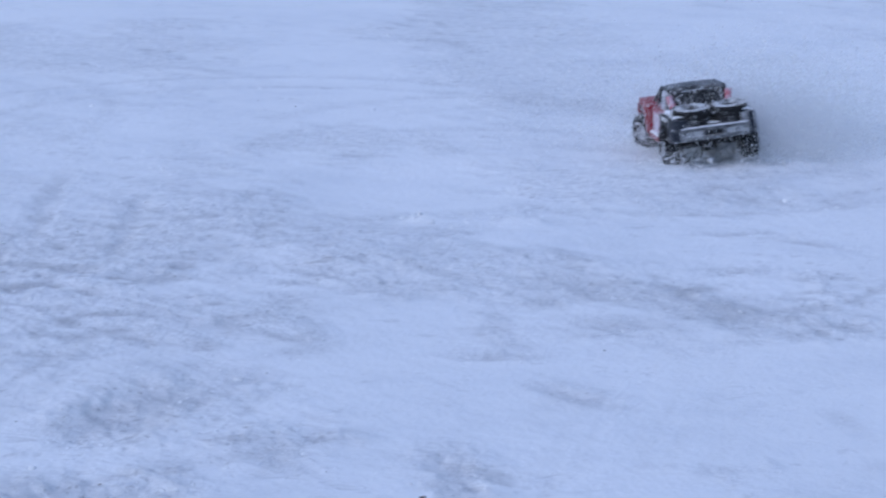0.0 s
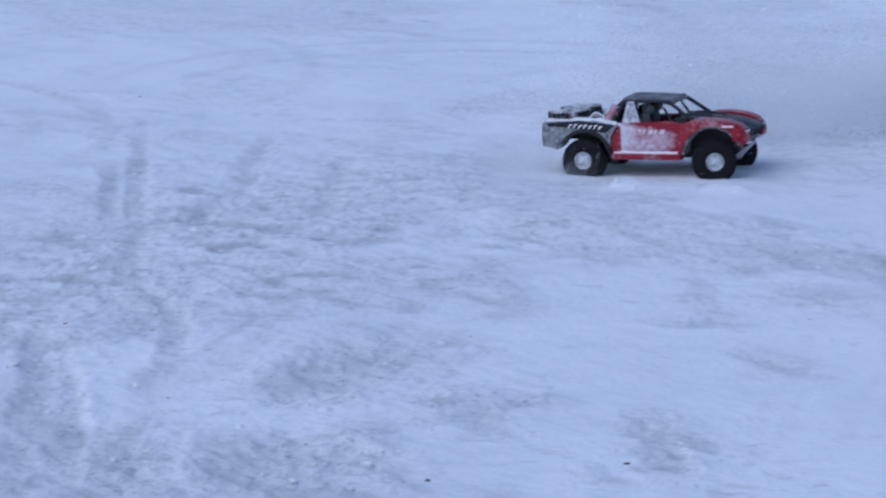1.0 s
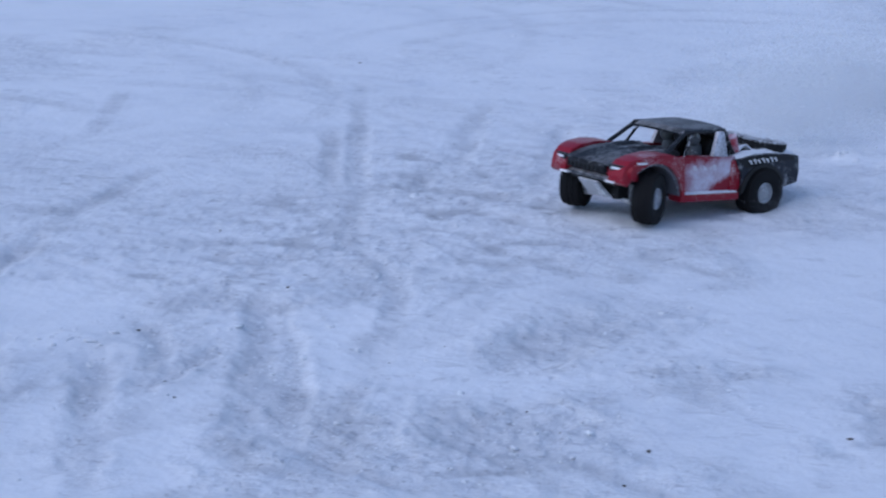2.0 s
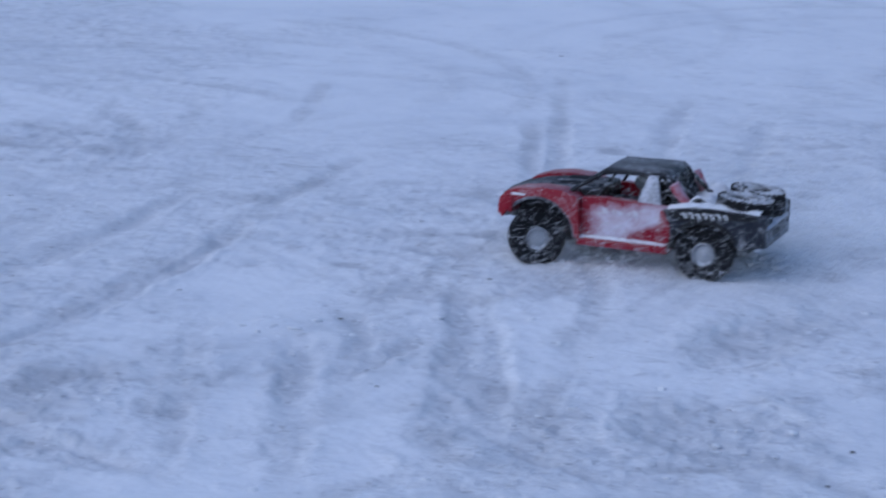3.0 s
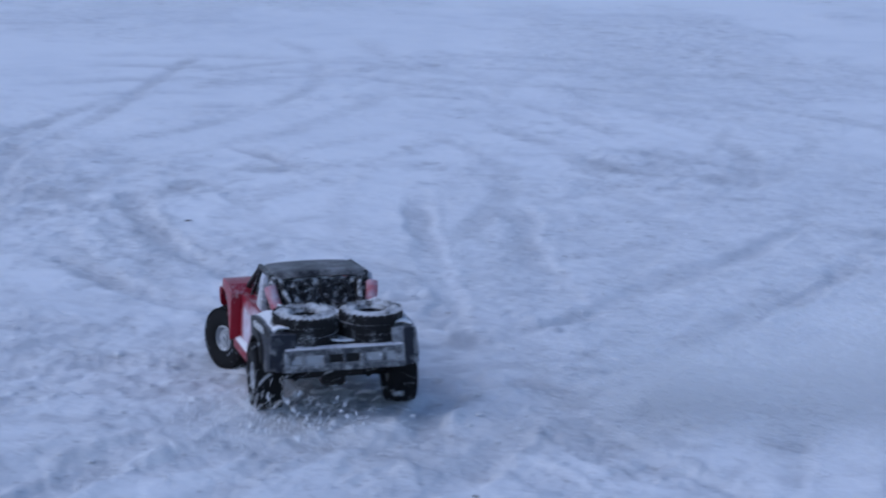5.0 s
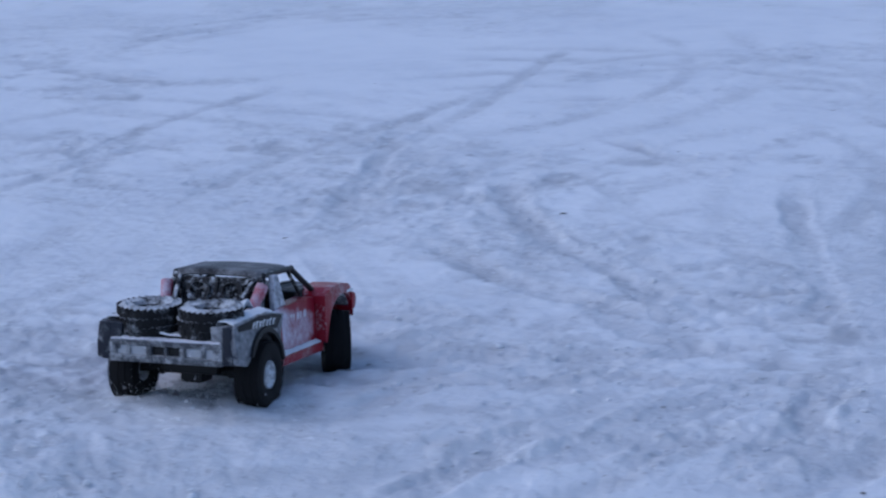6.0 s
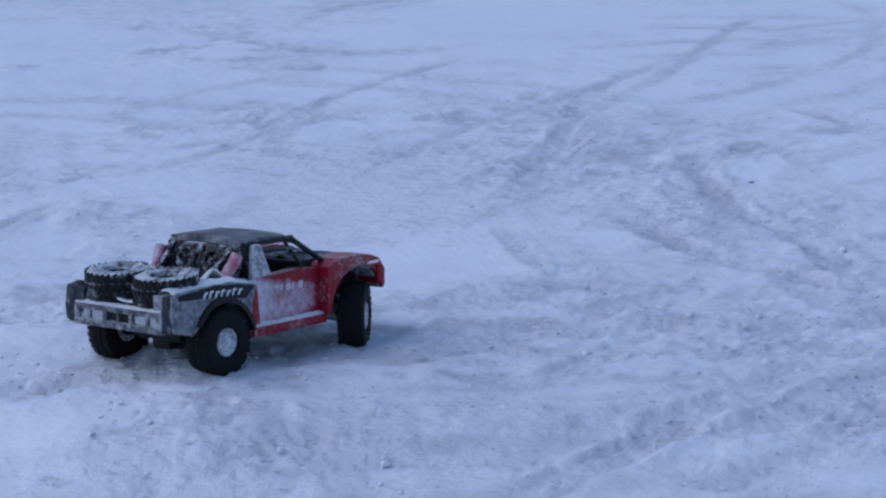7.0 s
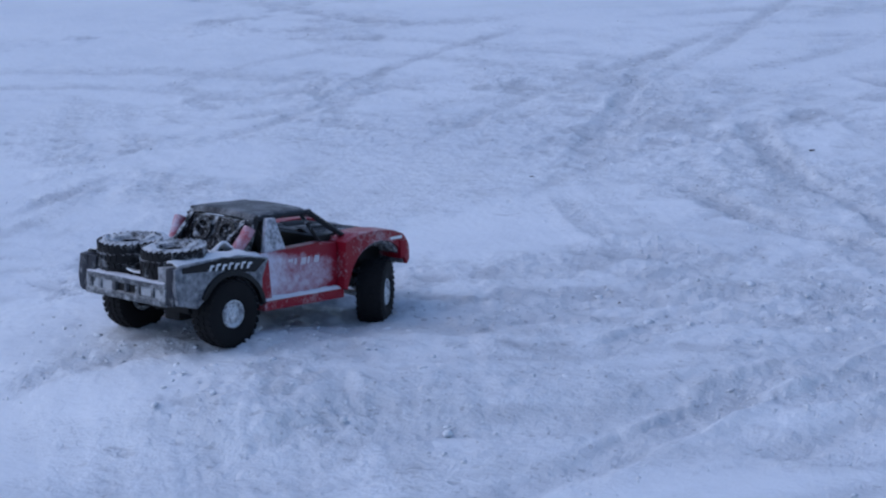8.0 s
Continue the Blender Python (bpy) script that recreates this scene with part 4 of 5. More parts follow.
def nose():
    def top(u, v):
        x, y = 0.085 + 0.225 * u, (v - 0.5) * 0.186
        k = abs(y) / 0.093
        z = 0.198 - 0.004 * u - 0.030 * u ** 3 - 0.003 * k * k + 0.007 * math.exp(-((k - 0.45) / 0.12) ** 2) * (1 - u) ** 0.5
        return (x + 0.010 * (1 - k * k) * u, y, z)

    hood = part("hood", sheet(top, 22, 24, 0.004), M_HOOD, truck, "black hood film with grey stripes under thin snow")
    def on_hood(u0, u1, v0, v1, up):
        return sheet(lambda a, b: Vector(top(u0 + (u1 - u0) * a, v0 + (v1 - v0) * b)) + Vector((0, 0, up)), 12, 4, 0.002)

    for v in (0.30, 0.70):
        part("hood_vent", on_hood(0.10, 0.42, v - 0.06, v + 0.06, 0.002), M_DARK, hood)
    for v in (0.14, 0.5, 0.86):
        part("hood_stripe", on_hood(0.05, 0.50, v - 0.012, v + 0.012, 0.0015), M_BUMPER, hood)
    face = [(0.292, 0.126), (0.312, 0.134), (0.318, 0.152), (0.310, 0.166), (0.290, 0.168)]
    g = part("nose_panel", prism(face, -0.150, 0.150, 0.004, lambda x, y, z: (x - 0.020 * (abs(y) / 0.15) ** 2.5, y, z)), M_RED, truck, "red nose panel")
    part("grille", prism([(0.314, 0.137), (0.3205, 0.153), (0.314, 0.161), (0.306, 0.160), (0.306, 0.137)], -0.070, 0.070, 0.002), M_BLACK, g, "black mesh grille")
    for k in range(9):
        part("grille_bar", block(0.316, 0.3215, -0.064 + 0.016 * k - 0.002, -0.064 + 0.016 * k + 0.002, 0.139, 0.156, 0.0005), M_DARK, g)
    for s in (1, -1):
        part("headlight_bezel", block(0.292, 0.3145, s * 0.082, s * 0.132, 0.150, 0.166, 0.003, lambda x, y, z: (x - 0.20 * max(0, abs(y) - 0.08), y, z)), M_BLACK, g)
        part("headlight", block(0.306, 0.3165, s * 0.090, s * 0.124, 0.1545, 0.160, 0.0015, lambda x, y, z: (x - 0.20 * max(0, abs(y) - 0.08), y, z)), M_LAMP, g, "narrow white headlight strip")
    b = part("front_bumper", prism([(0.288, 0.112), (0.312, 0.114), (0.318, 0.124), (0.308, 0.130), (0.288, 0.128)], -0.118, 0.118, 0.003, lambda x, y, z: (x - 0.016 * (abs(y) / 0.118) ** 2, y, z)), M_BUMPER, truck, "grey front bumper coated in frost")
    for s in (1, -1):
        part("fog_light", block(0.300, 0.3155, s * 0.072, s * 0.104, 0.1165, 0.1225, 0.0015, lambda x, y, z: (x - 0.10 * max(0, abs(y) - 0.06), y, z)), M_LAMP, b, "small white lamp bar")
    part("skid_plate", prism([(0.300, 0.112), (0.308, 0.110), (0.262, 0.066), (0.180, 0.058), (0.180, 0.064), (0.256, 0.073)], -0.036, 0.036, 0.002,
         lambda x, y, z: (x, y * (1 + 4 * max(0, 0.27 - x)), z)), M_SKID, truck, "silver skid plate dusted with snow")


def cab():
    def top(u, v):
        x, k = -0.104 + 0.170 * u, 2 * v - 1
        half = 0.102 - 0.002 * u - 0.004 * abs(2 * u - 1) ** 9
        e = (abs(k) ** 9 + abs(2 * u - 1) ** 9) ** (1 / 9)
        z = 0.262 - 0.0035 * k * k - 0.007 * u * u - 0.002 * (1 - u) - 0.010 * max(0, min(1.1, (e - 0.86) / 0.14)) ** 2
        return (x, half * k * (1 - 0.02 * u), z)

    roof = part("roof", sheet(top, 30, 36, 0.005), M_ROOF, truck, "black roof panel under a film of frost")
    part("visor", prism([(0.040, 0.240), (0.066, 0.238), (0.068, 0.243), (0.044, 0.250)], -0.088, 0.088, 0.002), M_BLACK, truck)
    for s in (1, -1):
        part("a_pillar", rod((0.056, s * 0.095, 0.246), (0.138, s * 0.110, 0.190), r=0.006), M_BLACK, truck)
        part("window_bar", rod((0.030, s * 0.098, 0.246), (0.070, s * 0.114, 0.184), r=0.004), M_CAGE, truck)
        part("b_pillar", prism([(-0.076, 0.248), (-0.054, 0.248), (-0.030, 0.176), (-0.092, 0.176)], s * 0.100, s * 0.113, 0.003,
             lambda x, y, z: (x, y + s * 0.10 * (0.25 - z) * 1.3, z)), M_PILLAR, truck, "door pillar plastered with white snow")
        part("rear_strut", rod((-0.092, s * 0.094, 0.244), (-0.124, s * 0.104, 0.186), r=0.008), M_CAGE, truck)
        part("cage_bar", rod((-0.095, s * 0.084, 0.246), (-0.185, s * 0.066, 0.176), r=0.006), M_CAGE, truck, "black roll-cage bar crusted with snow")
        part("roof_rail", rod((-0.088, s * 0.0975, 0.249), (0.056, s * 0.0955, 0.247), r=0.006), M_BLACK, truck)
        c = part("shock_canister", rod((-0.150, s * 0.092, 0.180), (-0.122, s * 0.104, 0.222), r=0.012, sides=14), M_SHOCK, truck, "red shock reservoir frosted with snow")
        part("canister_cap", rod((-0.1225, s * 0.1035, 0.222), (-0.119, s * 0.1045, 0.228), r=0.0125, sides=14), M_SHOCK, c)
        part("cross_brace", rod((-0.102, s * 0.08, 0.236), (-0.125, -s * 0.07, 0.182), r=0.0035), M_CAGE, truck)
    part("cage_hoop", rod((-0.096, -0.084, 0.236), (-0.096, 0.084, 0.236), r=0.008), M_CAGE, truck)
    rear = part("rear_bulkhead", prism([(-0.100, 0.242), (-0.089, 0.242), (-0.116, 0.168), (-0.128, 0.168)], -0.098, 0.098, 0.003), M_CAGE, truck, "black bulkhead behind the cab speckled with snow")
    for y in (-0.036, 0.036):
        ring = lathe([(-0.004, 0.017), (-0.004, 0.026), (0.004, 0.026), (0.004, 0.017)], 26, "Z")
        spokes = [rod((-0.022 * math.cos(a), -0.022 * math.sin(a), 0), (0.022 * math.cos(a), 0.022 * math.sin(a), 0), r=0.0018, sides=5) for a in (0, 1.047, 2.094)]
        fan = join(ring, *spokes)
        for v in fan.verts:
            v.co = Matrix.Translation((-0.1155, y, 0.217)) @ Matrix.Rotation(radians(-71), 4, "Y") @ v.co
        part("cooling_fan", fan, M_CAGE, rear, "snow-rimmed round cooling fan")
    for y in (-0.072, -0.002, 0.072):
        part("bulkhead_rib", rod((-0.103, y, 0.238), (-0.127, y, 0.172), r=0.004), M_CAGE, rear)
    part("dashboard", block(0.070, 0.115, -0.100, 0.100, 0.150, 0.196, 0.006), M_DARK, truck)
    part("cockpit_tub", block(-0.095, 0.100, -0.104, 0.104, 0.092, 0.150, 0.006), M_DARK, truck)
    for s in (1, -1):
        seat = part("seat", prism([(-0.070, 0.150), (-0.010, 0.150), (-0.015, 0.163), (-0.045, 0.166), (-0.062, 0.222), (-0.080, 0.222)], s * 0.050 - 0.026, s * 0.050 + 0.026, 0.005), M_DARK, truck)
        d = bmesh.new()
        bmesh.ops.create_icosphere(d, subdivisions=3, radius=0.019, matrix=Matrix.Translation((-0.026, s * 0.05, 0.219)) @ Matrix.Diagonal((1.1, 0.92, 1, 1)))
        bmesh.ops.create_cone(d, cap_ends=True, segments=16, radius1=0.024, radius2=0.015, depth=0.045, matrix=Matrix.Translation((-0.036, s * 0.05, 0.183)))
        part("seat_dummy", d, M_DUMMY, truck, "plain grey helmeted dummy")
    part("steering_wheel", rod((0.052, 0.035, 0.196), (0.052, 0.065, 0.196), (0.048, 0.065, 0.176), (0.048, 0.035, 0.176), (0.052, 0.035, 0.196), r=0.003), M_DARK, truck)


def bed():
    part("bed_floor", block(-0.335, -0.100, -0.104, 0.104, 0.126, 0.150, 0.004), M_DARK, truck)
    part("bed_snow", sheet(lambda u, v: (-0.33 + 0.21 * u, -0.1 + 0.2 * v, 0.160 + 0.020 * abs(2 * v - 1) ** 2 + 0.030 * math.exp(-((u - 0.72) / 0.16) ** 2) + 0.012 * noise.noise((u * 5, v * 6, 2.0))), 20, 20, 0.004), M_SNOWPACK, truck, "loose snow lying in the bed")
    for s in (1, -1):
        bm = tyre_mesh("Z")
        m = Matrix.Translation((-0.281, s * 0.0665, 0.178)) @ Matrix.Rotation(radians(-4), 4, "Y") @ Matrix.Diagonal((1.0, 0.95, 1.28, 1))
        for v in bm.verts:
            v.co = m @ Vector((v.co.x, v.co.y, v.co.z))
        t = part("spare_tyre", bm, M_SPARE, truck, "chunky black spare tyre with a snow-covered rim")
        r = lathe([(-0.020, 0.020), (-0.020, 0.033), (0.012, 0.033), (0.010, 0.028), (-0.012, 0.022)], 28, "Z")
        for v in r.verts:
            v.co = m @ v.co
        part("spare_rim", r, M_DARK, t)
        ring = lathe([(0.018, 0.036), (0.027, 0.041), (0.0300, 0.051), (0.026, 0.060), (0.018, 0.056)], 40, "Z")
        for v in ring.verts:
            n = noise.noise((v.co.x * 60, v.co.y * 60, s))
            v.co.z += 0.007 * n - 0.0015
            v.co = m @ v.co
        part("snow_ring", ring, M_SPARE, t)
    tail = part("tailgate", block(-0.344, -0.330, -0.122, 0.122, 0.110, 0.150, 0.003), M_DARK, truck)
    b = part("rear_bumper", join(block(-0.352, -0.332, -0.119, 0.119, 0.136, 0.150, 0.004), block(-0.353, -0.331, -0.122, 0.122, 0.104, 0.119, 0.004),
             *[block(-0.3515, -0.333, y - w, y + w, 0.106, 0.149, 0.002) for y, w in ((-0.112, 0.008), (-0.080, 0.004), (-0.036, 0.006), (0.0, 0.003), (0.036, 0.006), (0.080, 0.004), (0.112, 0.008))]), M_BUMPER, truck, "grey slotted rear bumper packed with snow")
    part("bumper_snow", sheet(lambda u, v: (-0.353 + 0.022 * v, -0.117 + 0.234 * u, 0.1495 + 0.006 * math.sin(math.pi * v) * (0.5 + abs(noise.noise((u * 12, v, 7)))) ), 30, 4, 0.002), M_PILLAR, b)
    for y in (-0.098, -0.058, 0.058, 0.098):
        part("bumper_plate", block(-0.347, -0.339, y - 0.018, y + 0.018, 0.115, 0.140, 0.002), M_SKID if abs(y) < 0.1 else M_BUMPER, b)
    for s in (1, -1):
        part("bed_corner", block(-0.350, -0.328, s * 0.118, s * 0.141, 0.106, 0.182, 0.006), M_FLANK, truck)
        part("mud_flap", prism([(-0.345, 0.118), (-0.300, 0.112), (-0.300, 0.120), (-0.345, 0.128)], s * 0.09, s * 0.148, 0.002), M_DARK, truck)


def chassis():
    part("chassis", block(-0.240, 0.250, -0.060, 0.060, 0.066, 0.110, 0.008), M_DARK, truck)
    part("inner_structure", block(-0.10, 0.29, -0.085, 0.085, 0.108, 0.160, 0.008), M_DARK, truck)
    part("rear_axle", join(rod((-AXLE, -0.12, 0.070), (-AXLE, 0.12, 0.070), r=0.010, sides=12), block(-AXLE - 0.028, -AXLE + 0.028, -0.025, 0.025, 0.046, 0.096, 0.010)), M_DARK, truck, "black solid rear axle")
    for s in (1, -1):
        part("trailing_arm", rod((-AXLE, s * 0.075, 0.062), (-0.06, s * 0.070, 0.082), r=0.006), M_DARK, truck)
        part("rear_shock", rod((-AXLE, s * 0.070, 0.075), (-0.150, s * 0.078, 0.175), r=0.009, sides=12), M_DARK, truck)
        part("lower_arm", join(rod((AXLE, s * 0.112, 0.056), (0.235, s * 0.034, 0.070), r=0.006), rod((AXLE, s * 0.112, 0.056), (0.165, s * 0.034, 0.070), r=0.006)), M_SKID, truck, "silver front suspension arm with snow")
        part("upper_arm", rod((AXLE, s * 0.108, 0.090), (0.205, s * 0.045, 0.105), r=0.005), M_DARK, truck)
        part("front_shock", rod((AXLE + 0.012, s * 0.085, 0.070), (AXLE - 0.005, s * 0.060, 0.165), r=0.010, sides=12), M_BUMPER, truck, "frosted grey front shock")


def wheels():
    for fx in (1, -1):
        for s in (1, -1):
            w = part("wheel", hub_mesh(s), M_SKID, truck, "grey wheel with black knobbly tyre")
            part("tyre", tyre_mesh(), M_TYRE, w, "black knobbly rubber tyre")
            part("rim", rim_mesh(s), M_RIM, w, "snow-filled grey rim")
            w.location = (fx * WHEEL_X, s * TRACK_HALF, TYRE_R)
            WHEELS.append((w, fx, s))


def raise_nose():
    """The shell sweeps up a little towards the lamps."""
    for ob in truck.children_recursive:
        for v in ob.data.vertices:
            if v.co.x > 0.1:
                v.co.z += 0.003 * min(1.0, (v.co.x - 0.1) / 0.18)


nose()
cab()
raise_nose()
bed()
chassis()
wheels()


# ---- loose pieces on the snow ----
def clod(rnd, size):
    bm = bmesh.new()
    bmesh.ops.create_icosphere(bm, subdivisions=2, radius=size)
    o = rnd.uniform(0, 50)
    for v in bm.verts:
        n = noise.noise((v.co.x / size * 0.9 + o, v.co.y / size * 0.9, v.co.z / size * 0.9))
        v.co *= 1 + 0.5 * n
        v.co.z *= 0.7
    return bm


def scatter(name, count, size, near, mat, label, category, flat=0.6, along=None):
    """Many small irregular lumps strewn along the tracks, as one mesh of real pieces."""
    rnd = random.Random(count)
    lines = [smooth_line(p, 0.05) for p in along] if along else [smooth_line(p, 0.05) for p, *_ in TRACKS]
    base = bmesh.new()
    bmesh.ops.create_icosphere(base, subdivisions=1, radius=1)
    bv = np.array([v.co[:] for v in base.verts])
    bf = np.array([[v.index for v in f.verts] for f in base.faces])
    base.free()
    gen = np.random.RandomState(count)
    vs, fs = [], []
    for k in range(count):
        line = lines[rnd.randrange(len(lines))]
        q = line[rnd.randrange(len(line))]
        x, y = q[0] + rnd.gauss(0, near), q[1] + rnd.gauss(0, near)
        sz = size * math.exp(rnd.gauss(0, 0.5))
        v = bv * (1 + 0.45 * (gen.rand(len(bv), 1) - 0.5) * 2) * sz * np.array([1.0 + 0.8 * rnd.random(), 1, flat])
        a = rnd.uniform(0, 6.28)
        v = v @ np.array([[math.cos(a), -math.sin(a), 0], [math.sin(a), math.cos(a), 0], [0, 0, 1]])
        fs.append(bf + 12 * k if len(bv) == 12 else bf + len(bv) * k)
        vs.append(v + np.array([x, y, ground_z(x, y) + sz * flat * 0.1]))
    me = bpy.data.meshes.new(name)
    me.from_pydata(np.concatenate(vs).tolist(), [], np.concatenate(fs).tolist())
    me.polygons.foreach_set("use_smooth", np.ones(len(me.polygons), bool))
    me.materials.append(mat)
    return tagged(new(name, me), label, category, kind="stuff")


scatter("snow_crumbs", 9000, 0.0016, 0.08, M_CLOD, "white snow crumbs thrown up beside the tracks", "snow")
scatter("grit", 150, 0.0020, 0.4, M_DEBRIS, "dark specks of grit and dead grass on the snow", "grit", 0.5)
scatter("snow_rubble", 1300, 0.0023, 0.10, M_CLOD, "loose lumps of snow churned up round the wheels", "snow", 0.55,
        (((-3.55, 4.25), (-3.2, 4.2)), ((-3.45, 4.1), (-3.1, 4.6), (-2.75, 4.85)), ((-3.6, 4.0), (-3.0, 4.05)), ((-3.5, 4.2), (-2.9, 4.35), (-2.4, 4.75)), ((-3.1, 4.3), (-2.6, 4.9)), ((-3.3, 4.7), (-2.7, 5.0), (-2.3, 5.3)), ((-2.0, 5.0), (-1.5, 5.05)), ((0.9, 7.95), (1.3, 7.9)), ((-1.1, 5.75), (-0.7, 5.7))))
_rnd = random.Random(12)
for _k in range(26):
    _p, _w, _d, _c = TRACKS[_rnd.randrange(len(TRACKS))]
    _q = _rnd.choice(smooth_line(_p).tolist())
    _x, _y = _q[0] + _rnd.gauss(0, 0.08), _q[1] + _rnd.gauss(0, 0.08)
    _c = part("snow_clod", clod(_rnd, _rnd.uniform(0.005, 0.010)), M_CLOD)
    _c.location, _c.rotation_euler = (_x, _y, ground_z(_x, _y) + 0.002), (0, 0, _rnd.uniform(0, 6))
    tagged(_c, "small clod of white snow beside a tyre track", "snow clod", "clods beside the tracks")


# ---- snow thrown by the wheels ----
def powder_mesh(name, count, size, spread, seed):
    """A drifting puff: many thin ice flakes, thinning out from the middle."""
    g = np.random.RandomState(seed)
    c = g.normal(0, 1, (count, 3))
    c *= np.clip(0.35 + 0.65 * g.rand(count, 1) ** 0.5, 0, 1)
    lump = np.sin(c[:, 0] * 2.3 + seed) * 0.25
    c[:, 2] = np.abs(c[:, 2] + lump * 0.5)
    c *= np.array(spread)
    tri = g.normal(0, 1, (count, 3, 3))
    tri /= np.linalg.norm(tri, axis=2, keepdims=True)
    tri *= size * np.exp(g.normal(0, 0.4, (count, 1, 1)))
    v = (c[:, None, :] + tri).reshape(-1, 3)
    me = bpy.data.meshes.new(name)
    me.vertices.add(len(v))
    me.vertices.foreach_set("co", v.astype(np.float32).ravel())
    me.loops.add(len(v))
    me.loops.foreach_set("vertex_index", np.arange(len(v), dtype=np.int32))
    me.polygons.add(count)
    me.polygons.foreach_set("loop_start", (np.arange(count) * 3).astype(np.int32))
    me.update(calc_edges=True)
    me.materials.append(M_FLAKE)
    return me


def chunk_mesh(name, count, size, spread, seed):
    """Coarse spray: lumps of snow flung up together."""
    g = np.random.RandomState(seed)
    tet = np.array([(1, 1, 1), (-1, -1, 1), (-1, 1, -1), (1, -1, -1)], float) * 0.6
    fac = np.array([(0, 1, 2), (0, 3, 1), (0, 2, 3), (1, 3, 2)])
    vs, fs = [], []
    for k in range(count):
        c = g.normal(0, 1, 3) * spread
        c[2] = abs(c[2])
        s = size * math.exp(g.normal(0, 0.55))
        vs.append(tet @ np.linalg.qr(g.normal(0, 1, (3, 3)))[0] * s * (0.6 + 0.8 * g.rand(4, 1)) + c)
        fs.append(fac + 4 * k)
    me = bpy.data.meshes.new(name)
    me.from_pydata(np.concatenate(vs).tolist(), [], np.concatenate(fs).tolist())
    me.materials.append(M_SNOWPACK)
    return me


PUFF = [powder_mesh("snow_puff", 100000, 0.0027, (0.34, 0.20, 0.13), 3), powder_mesh("snow_puff", 88000, 0.0027, (0.22, 0.20, 0.15), 8)]
WISP = powder_mesh("snow_wisp", 56000, 0.0026, (0.15, 0.10, 0.07), 5)
SPRAY = [chunk_mesh("snow_spray", 1500, 0.0021, np.array([0.08, 0.11, 0.06]), 2), chunk_mesh("snow_spray", 750, 0.0019, np.array([0.06, 0.05, 0.05]), 6)]
DEEP = -0.9
MOVING = []


def puff(mesh, rows, scale=1.0, label="thin cloud of powder snow drifting behind the truck", name="snow_puff"):
    """rows of seconds, x, y, z, turn. Before and after them it lies in the snow."""
    ob = tagged(new(name, mesh), label, "snow cloud" if name == "snow_puff" else "snow spray", kind="stuff")
    ob.scale = (scale, scale, scale)
    full = list(rows)
    t, x, y, z, a = full[0]
    if t > 0:
        full.insert(0, (max(0, t - 0.3), x, y, DEEP, a))
        if t - 0.3 > 0:
            full.insert(0, (0, x, y, DEEP, a))
    t, x, y, z, a = full[-1]
    if t < 8:
        full.append((min(8, t + 0.5), x, y, DEEP, a))
        if t + 0.5 < 8:
            full.append((8, x, y, DEEP, a))
    MOVING.append((ob, full))


puff(PUFF[0], [(0, 2.45, 9.35, 0.02, 0), (0.8, 2.4, 9.4, 0.05, 8), (1.6, 2.3, 9.4, 0.03, 14), (2.4, 2.25, 9.45, -0.08, 20)], 1.25)
puff(PUFF[1], [(0, 2.3, 9.3, 0.0, 40), (0.5, 2.15, 9.1, 0.03, 46), (1.2, 2.0, 9.0, 0.04, 60), (2.2, 1.95, 9.05, -0.05, 80)], 1.15)
puff(PUFF[0], [(0.35, 1.78, 8.70, -0.03, 20), (0.6, 1.75, 8.8, 0.02, 22), (1.2, 1.72, 8.9, 0.05, 30), (2.0, 1.65, 8.92, -0.02, 40), (2.6, 1.6, 8.95, -0.10, 46)], 1.0)
puff(PUFF[1], [(0.55, 1.35, 8.78, -0.06, 0), (0.9, 1.25, 8.95, 0.02, 10), (1.5, 1.15, 8.95, 0.04, 25), (2.2, 1.05, 8.95, -0.03, 40), (2.8, 1.0, 8.95, -0.12, 50)], 1.1)
puff(PUFF[1], [(1.2, 0.95, 8.50, -0.10, 70), (1.5, 0.88, 8.40, 0.0, 80), (2.0, 0.80, 8.4, 0.0, 90), (2.6, 0.75, 8.4, -0.1, 99)], 0.9)
puff(WISP, [(0.0, 2.28, 9.05, 0.0, 0), (0.2, 1.98, 8.70, 0.0, 20), (0.4, 1.62, 8.5, 0.03, 40), (0.6, 1.45, 8.42, 0.02, 60), (0.75, 1.35, 8.45, -0.4, 80)], 1.1)
puff(WISP, [(0.3, 1.9, 8.55, 0.0, 10), (0.5, 1.72, 8.45, 0.05, 30), (0.65, 1.55, 8.40, 0.02, 50), (0.8, 1.45, 8.45, -0.4, 70)], 1.0)
puff(WISP, [(0.25, 1.75, 8.5, -0.03, 0), (0.45, 1.64, 8.42, 0.02, 30), (0.6, 1.52, 8.40, 0.0, 50), (0.78, 1.46, 8.4, -0.5, 60)], 0.8)
puff(PUFF[0], [(2.9, 0.0, 6.55, -0.10, 30), (3.3, 0.02, 6.5, -0.02, 30), (3.9, 0.08, 6.45, 0.0, 36), (4.6, 0.14, 6.4, -0.05, 44), (5.2, 0.2, 6.4, -0.15, 50)], 1.0)
puff(PUFF[1], [(3.25, -0.28, 6.12, -0.04, 0), (3.5, -0.2, 6.08, 0.0, 5), (4.0, -0.12, 6.02, 0.03, 20), (4.7, -0.02, 6.0, -0.02, 40), (5.4, 0.05, 6.0, -0.14, 50)], 0.9)
puff(PUFF[0], [(3.65, -0.75, 5.85, -0.05, 30), (4.0, -0.66, 5.8, 0.0, 34), (4.5, -0.55, 5.72, 0.03, 40), (5.1, -0.4, 5.7, -0.05, 48), (5.5, -0.35, 5.7, -0.14, 50)], 0.85)
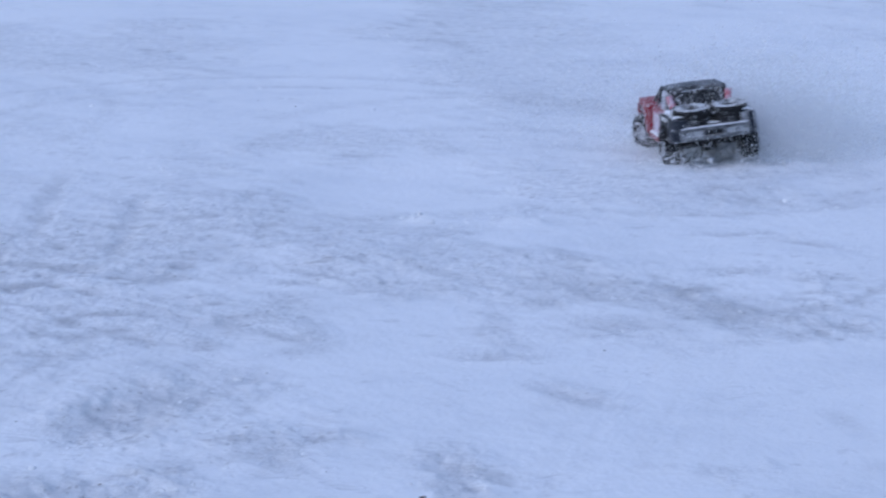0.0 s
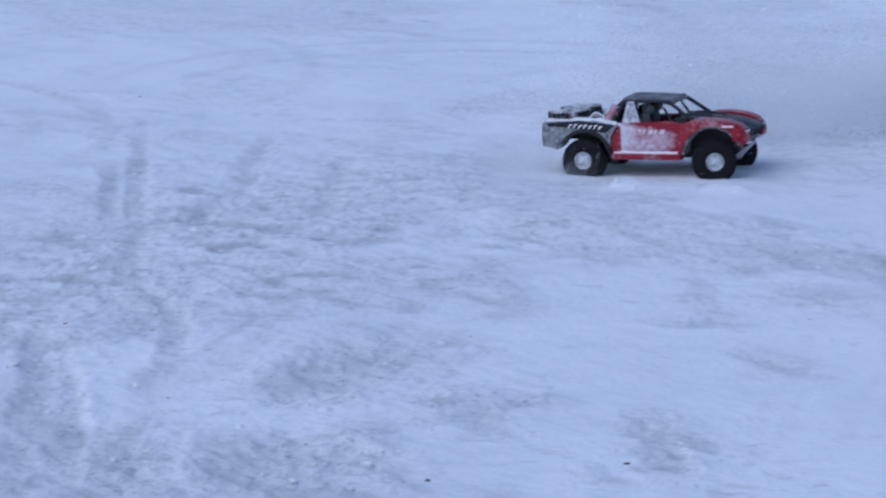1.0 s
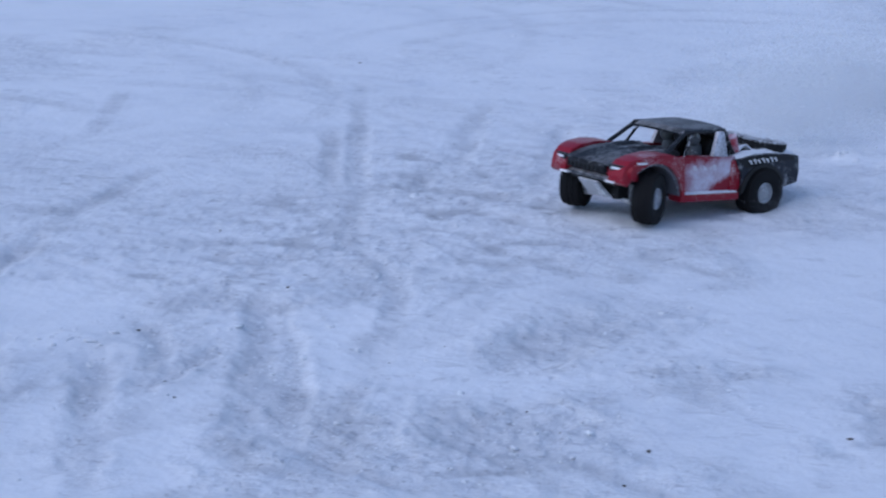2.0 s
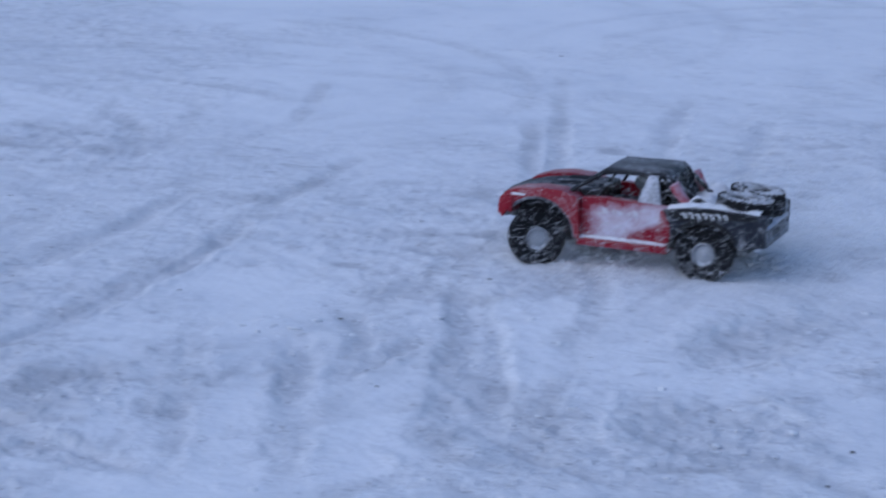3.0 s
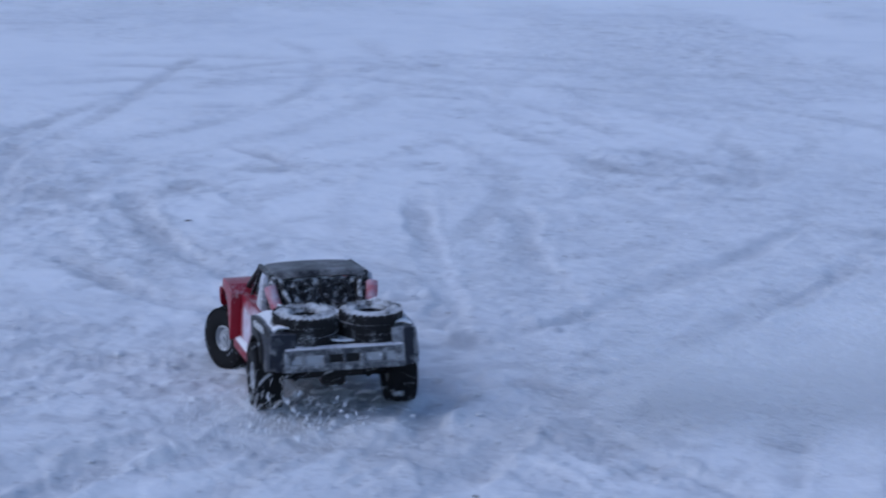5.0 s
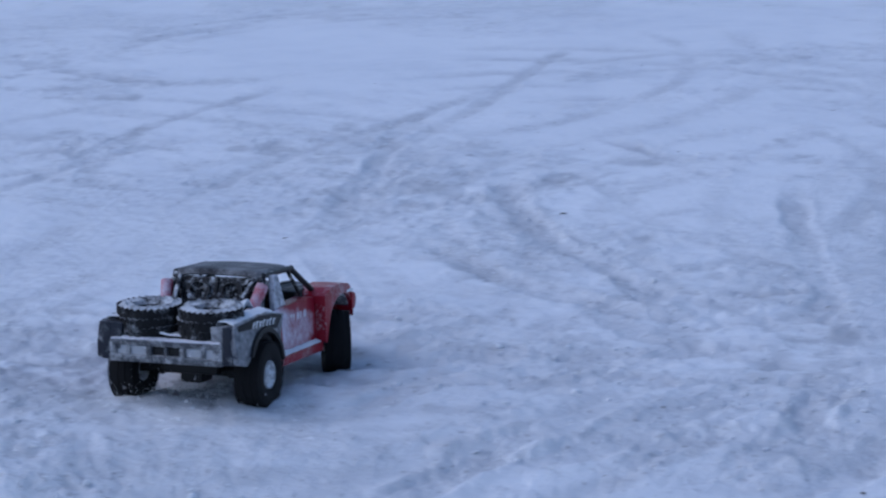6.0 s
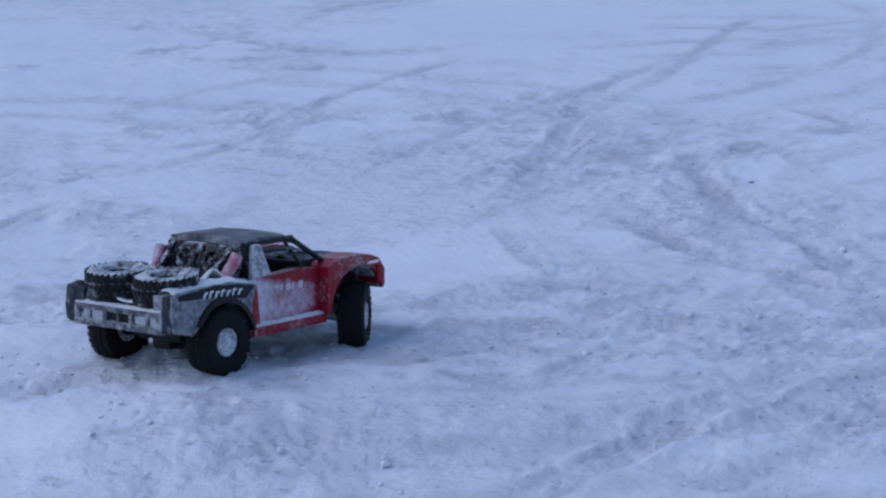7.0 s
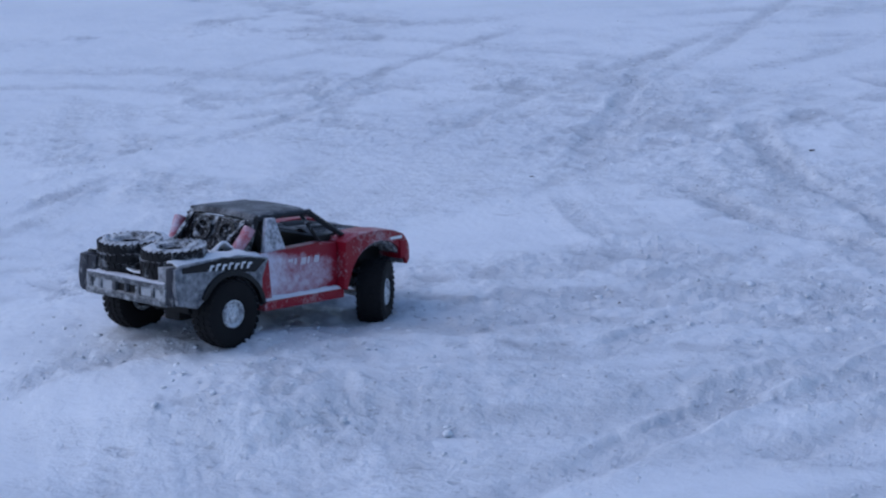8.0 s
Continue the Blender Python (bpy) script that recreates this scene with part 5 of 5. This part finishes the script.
puff(PUFF[0], [(4.05, -1.15, 5.52, -0.06, 24), (4.35, -1.1, 5.48, 0.02, 28), (4.7, -1.02, 5.45, 0.03, 34), (5.2, -0.9, 5.4, -0.05, 40), (5.6, -0.85, 5.4, -0.14, 44)], 1.0)
puff(PUFF[1], [(4.3, -1.5, 5.25, -0.06, 10), (4.6, -1.42, 5.2, -0.01, 20), (4.9, -1.35, 5.2, -0.02, 30), (5.5, -1.25, 5.2, -0.14, 44)], 0.75)
puff(PUFF[0], [(3.6, -0.55, 5.95, -0.1, 90), (4.0, -0.42, 5.75, 0.02, 96), (4.5, -0.75, 5.55, 0.04, 104), (4.9, -0.7, 5.5, -0.02, 110), (5.4, -0.6, 5.5, -0.2, 114)], 1.1)
puff(PUFF[1], [(3.5, 0.1, 6.2, -0.08, 20), (4.0, 0.0, 5.95, 0.02, 30), (4.6, -0.45, 5.6, 0.03, 44), (5.3, -0.4, 5.6, -0.2, 50)], 1.2)
puff(WISP, [(5.5, -2.75, 4.62, -0.05, 0), (5.8, -2.85, 4.5, -0.035, 20), (6.2, -3.05, 4.42, -0.04, 40), (6.6, -3.2, 4.36, -0.09, 50)], 0.7)


STEER = ((0.0, 18), (0.8, 18), (1.2, 24), (2.2, 26), (3.3, 24), (4.5, 28), (5.8, 26), (7.0, 31), (8.0, 32))

def spray(mesh, off, times, heights, scale=1.0, label="coarse spray of snow flung up by the rear wheels", name="snow_spray"):
    """A clump of flung snow that keeps up with one place on the truck."""
    rows = []
    for k, (t, h) in enumerate(zip(times, heights)):
        x, y, z, th, pi, ro = on_truck(t)
        c, s = math.cos(radians(th)), math.sin(radians(th))
        rows.append((t, x + off[0] * c - off[1] * s, y + off[0] * s + off[1] * c, h, 70 * k))
    puff(mesh, rows, scale, label, name)


spray(SPRAY[0], (-0.36, 0.0), (3.6, 3.8, 4.0, 4.2, 4.4, 4.6, 4.8, 5.0), (-0.08, 0.0, 0.01, 0.02, 0.04, 0.03, 0.0, -0.1), 0.9)
spray(SPRAY[0], (-0.33, 0.03), (4.1, 4.3, 4.5, 4.7, 4.9, 5.1), (-0.04, 0.03, 0.06, 0.05, 0.02, -0.1), 1.0)
spray(SPRAY[1], (-0.30, 0.13), (3.1, 3.3, 3.5, 3.7, 3.9, 4.1, 4.3, 4.5, 4.7, 4.9), (-0.06, -0.02, 0.01, 0.01, 0.0, 0.01, 0.02, 0.03, 0.02, -0.1), 1.0)
spray(SPRAY[1], (-0.33, -0.13), (3.1, 3.3, 3.5, 3.8, 4.1, 4.4, 4.7, 4.9), (-0.06, 0.0, 0.0, 0.01, 0.0, 0.03, 0.04, -0.1), 1.0)
spray(SPRAY[1], (-0.27, -0.15), (0.0, 0.2, 0.4, 0.6, 0.8), (-0.01, 0.01, 0.02, 0.02, -0.05), 1.0)
spray(SPRAY[1], (-0.30, 0.12), (0.0, 0.2, 0.4, 0.6), (0.0, -0.01, -0.03, -0.1), 1.0)
spray(SPRAY[1], (-0.22, -0.14), (5.5, 5.7, 5.9, 6.1, 6.4), (-0.08, -0.04, -0.035, -0.04, -0.1), 0.7)

for _off, _times, _heights, _size in (((-0.34, -0.16), (1.0, 1.2, 1.4, 1.6, 1.8, 2.0), (-0.10, -0.02, 0.0, 0.0, -0.02, -0.1), 0.85),
                                      ((-0.30, 0.06), (1.1, 1.3, 1.5, 1.7, 1.9, 2.1), (-0.10, -0.01, 0.0, 0.0, -0.02, -0.1), 0.7),
                                      ((-0.46, -0.04), (3.1, 3.3, 3.6, 3.9, 4.2, 4.4), (-0.08, -0.03, -0.01, 0.0, -0.01, -0.06), 0.8)):
    spray(WISP, _off, _times, _heights, _size, "fine snow dust swirling off the rear wheels", "snow_wisp")


def motions():
    walk(truck, [(t, pose(x, y, z, 0, 0, th) @ pose(0, 0, 0, 0, -pi) @ pose(0, 0, 0, ro)) for t, x, y, z, th, pi, ro in TRUCK_ROWS])
    spin = [0.0]
    for k in range(240):
        t = k / 30
        rate = 44 if t < 5 else 44 - 30 * min(1, (t - 5) / 1.2) if t < 6.2 else max(2.0, 14 - 7 * (t - 6.2))
        spin.append(spin[-1] + rate)
    for w, fx, s in WHEELS:
        rows = []
        ride = RIDE_FRONT if fx > 0 else RIDE_REAR
        for k in range(241):
            t = k / 30
            up = np.interp(t, [a for a, b in ride], [b for a, b in ride])
            st = np.interp(t, [a for a, b in STEER], [b for a, b in STEER]) if fx > 0 else 0.0
            rows.append((t, pose(fx * WHEEL_X, s * TRACK_HALF, TYRE_R + float(up), 0, 0, float(st)) @ pose(0, 0, 0, 0, spin[k])))
        walk(w, rows)
    for ob, rows in MOVING:
        walk(ob, [(t, pose(x, y, z, 0, 0, a)) for t, x, y, z, a in rows])


motions()
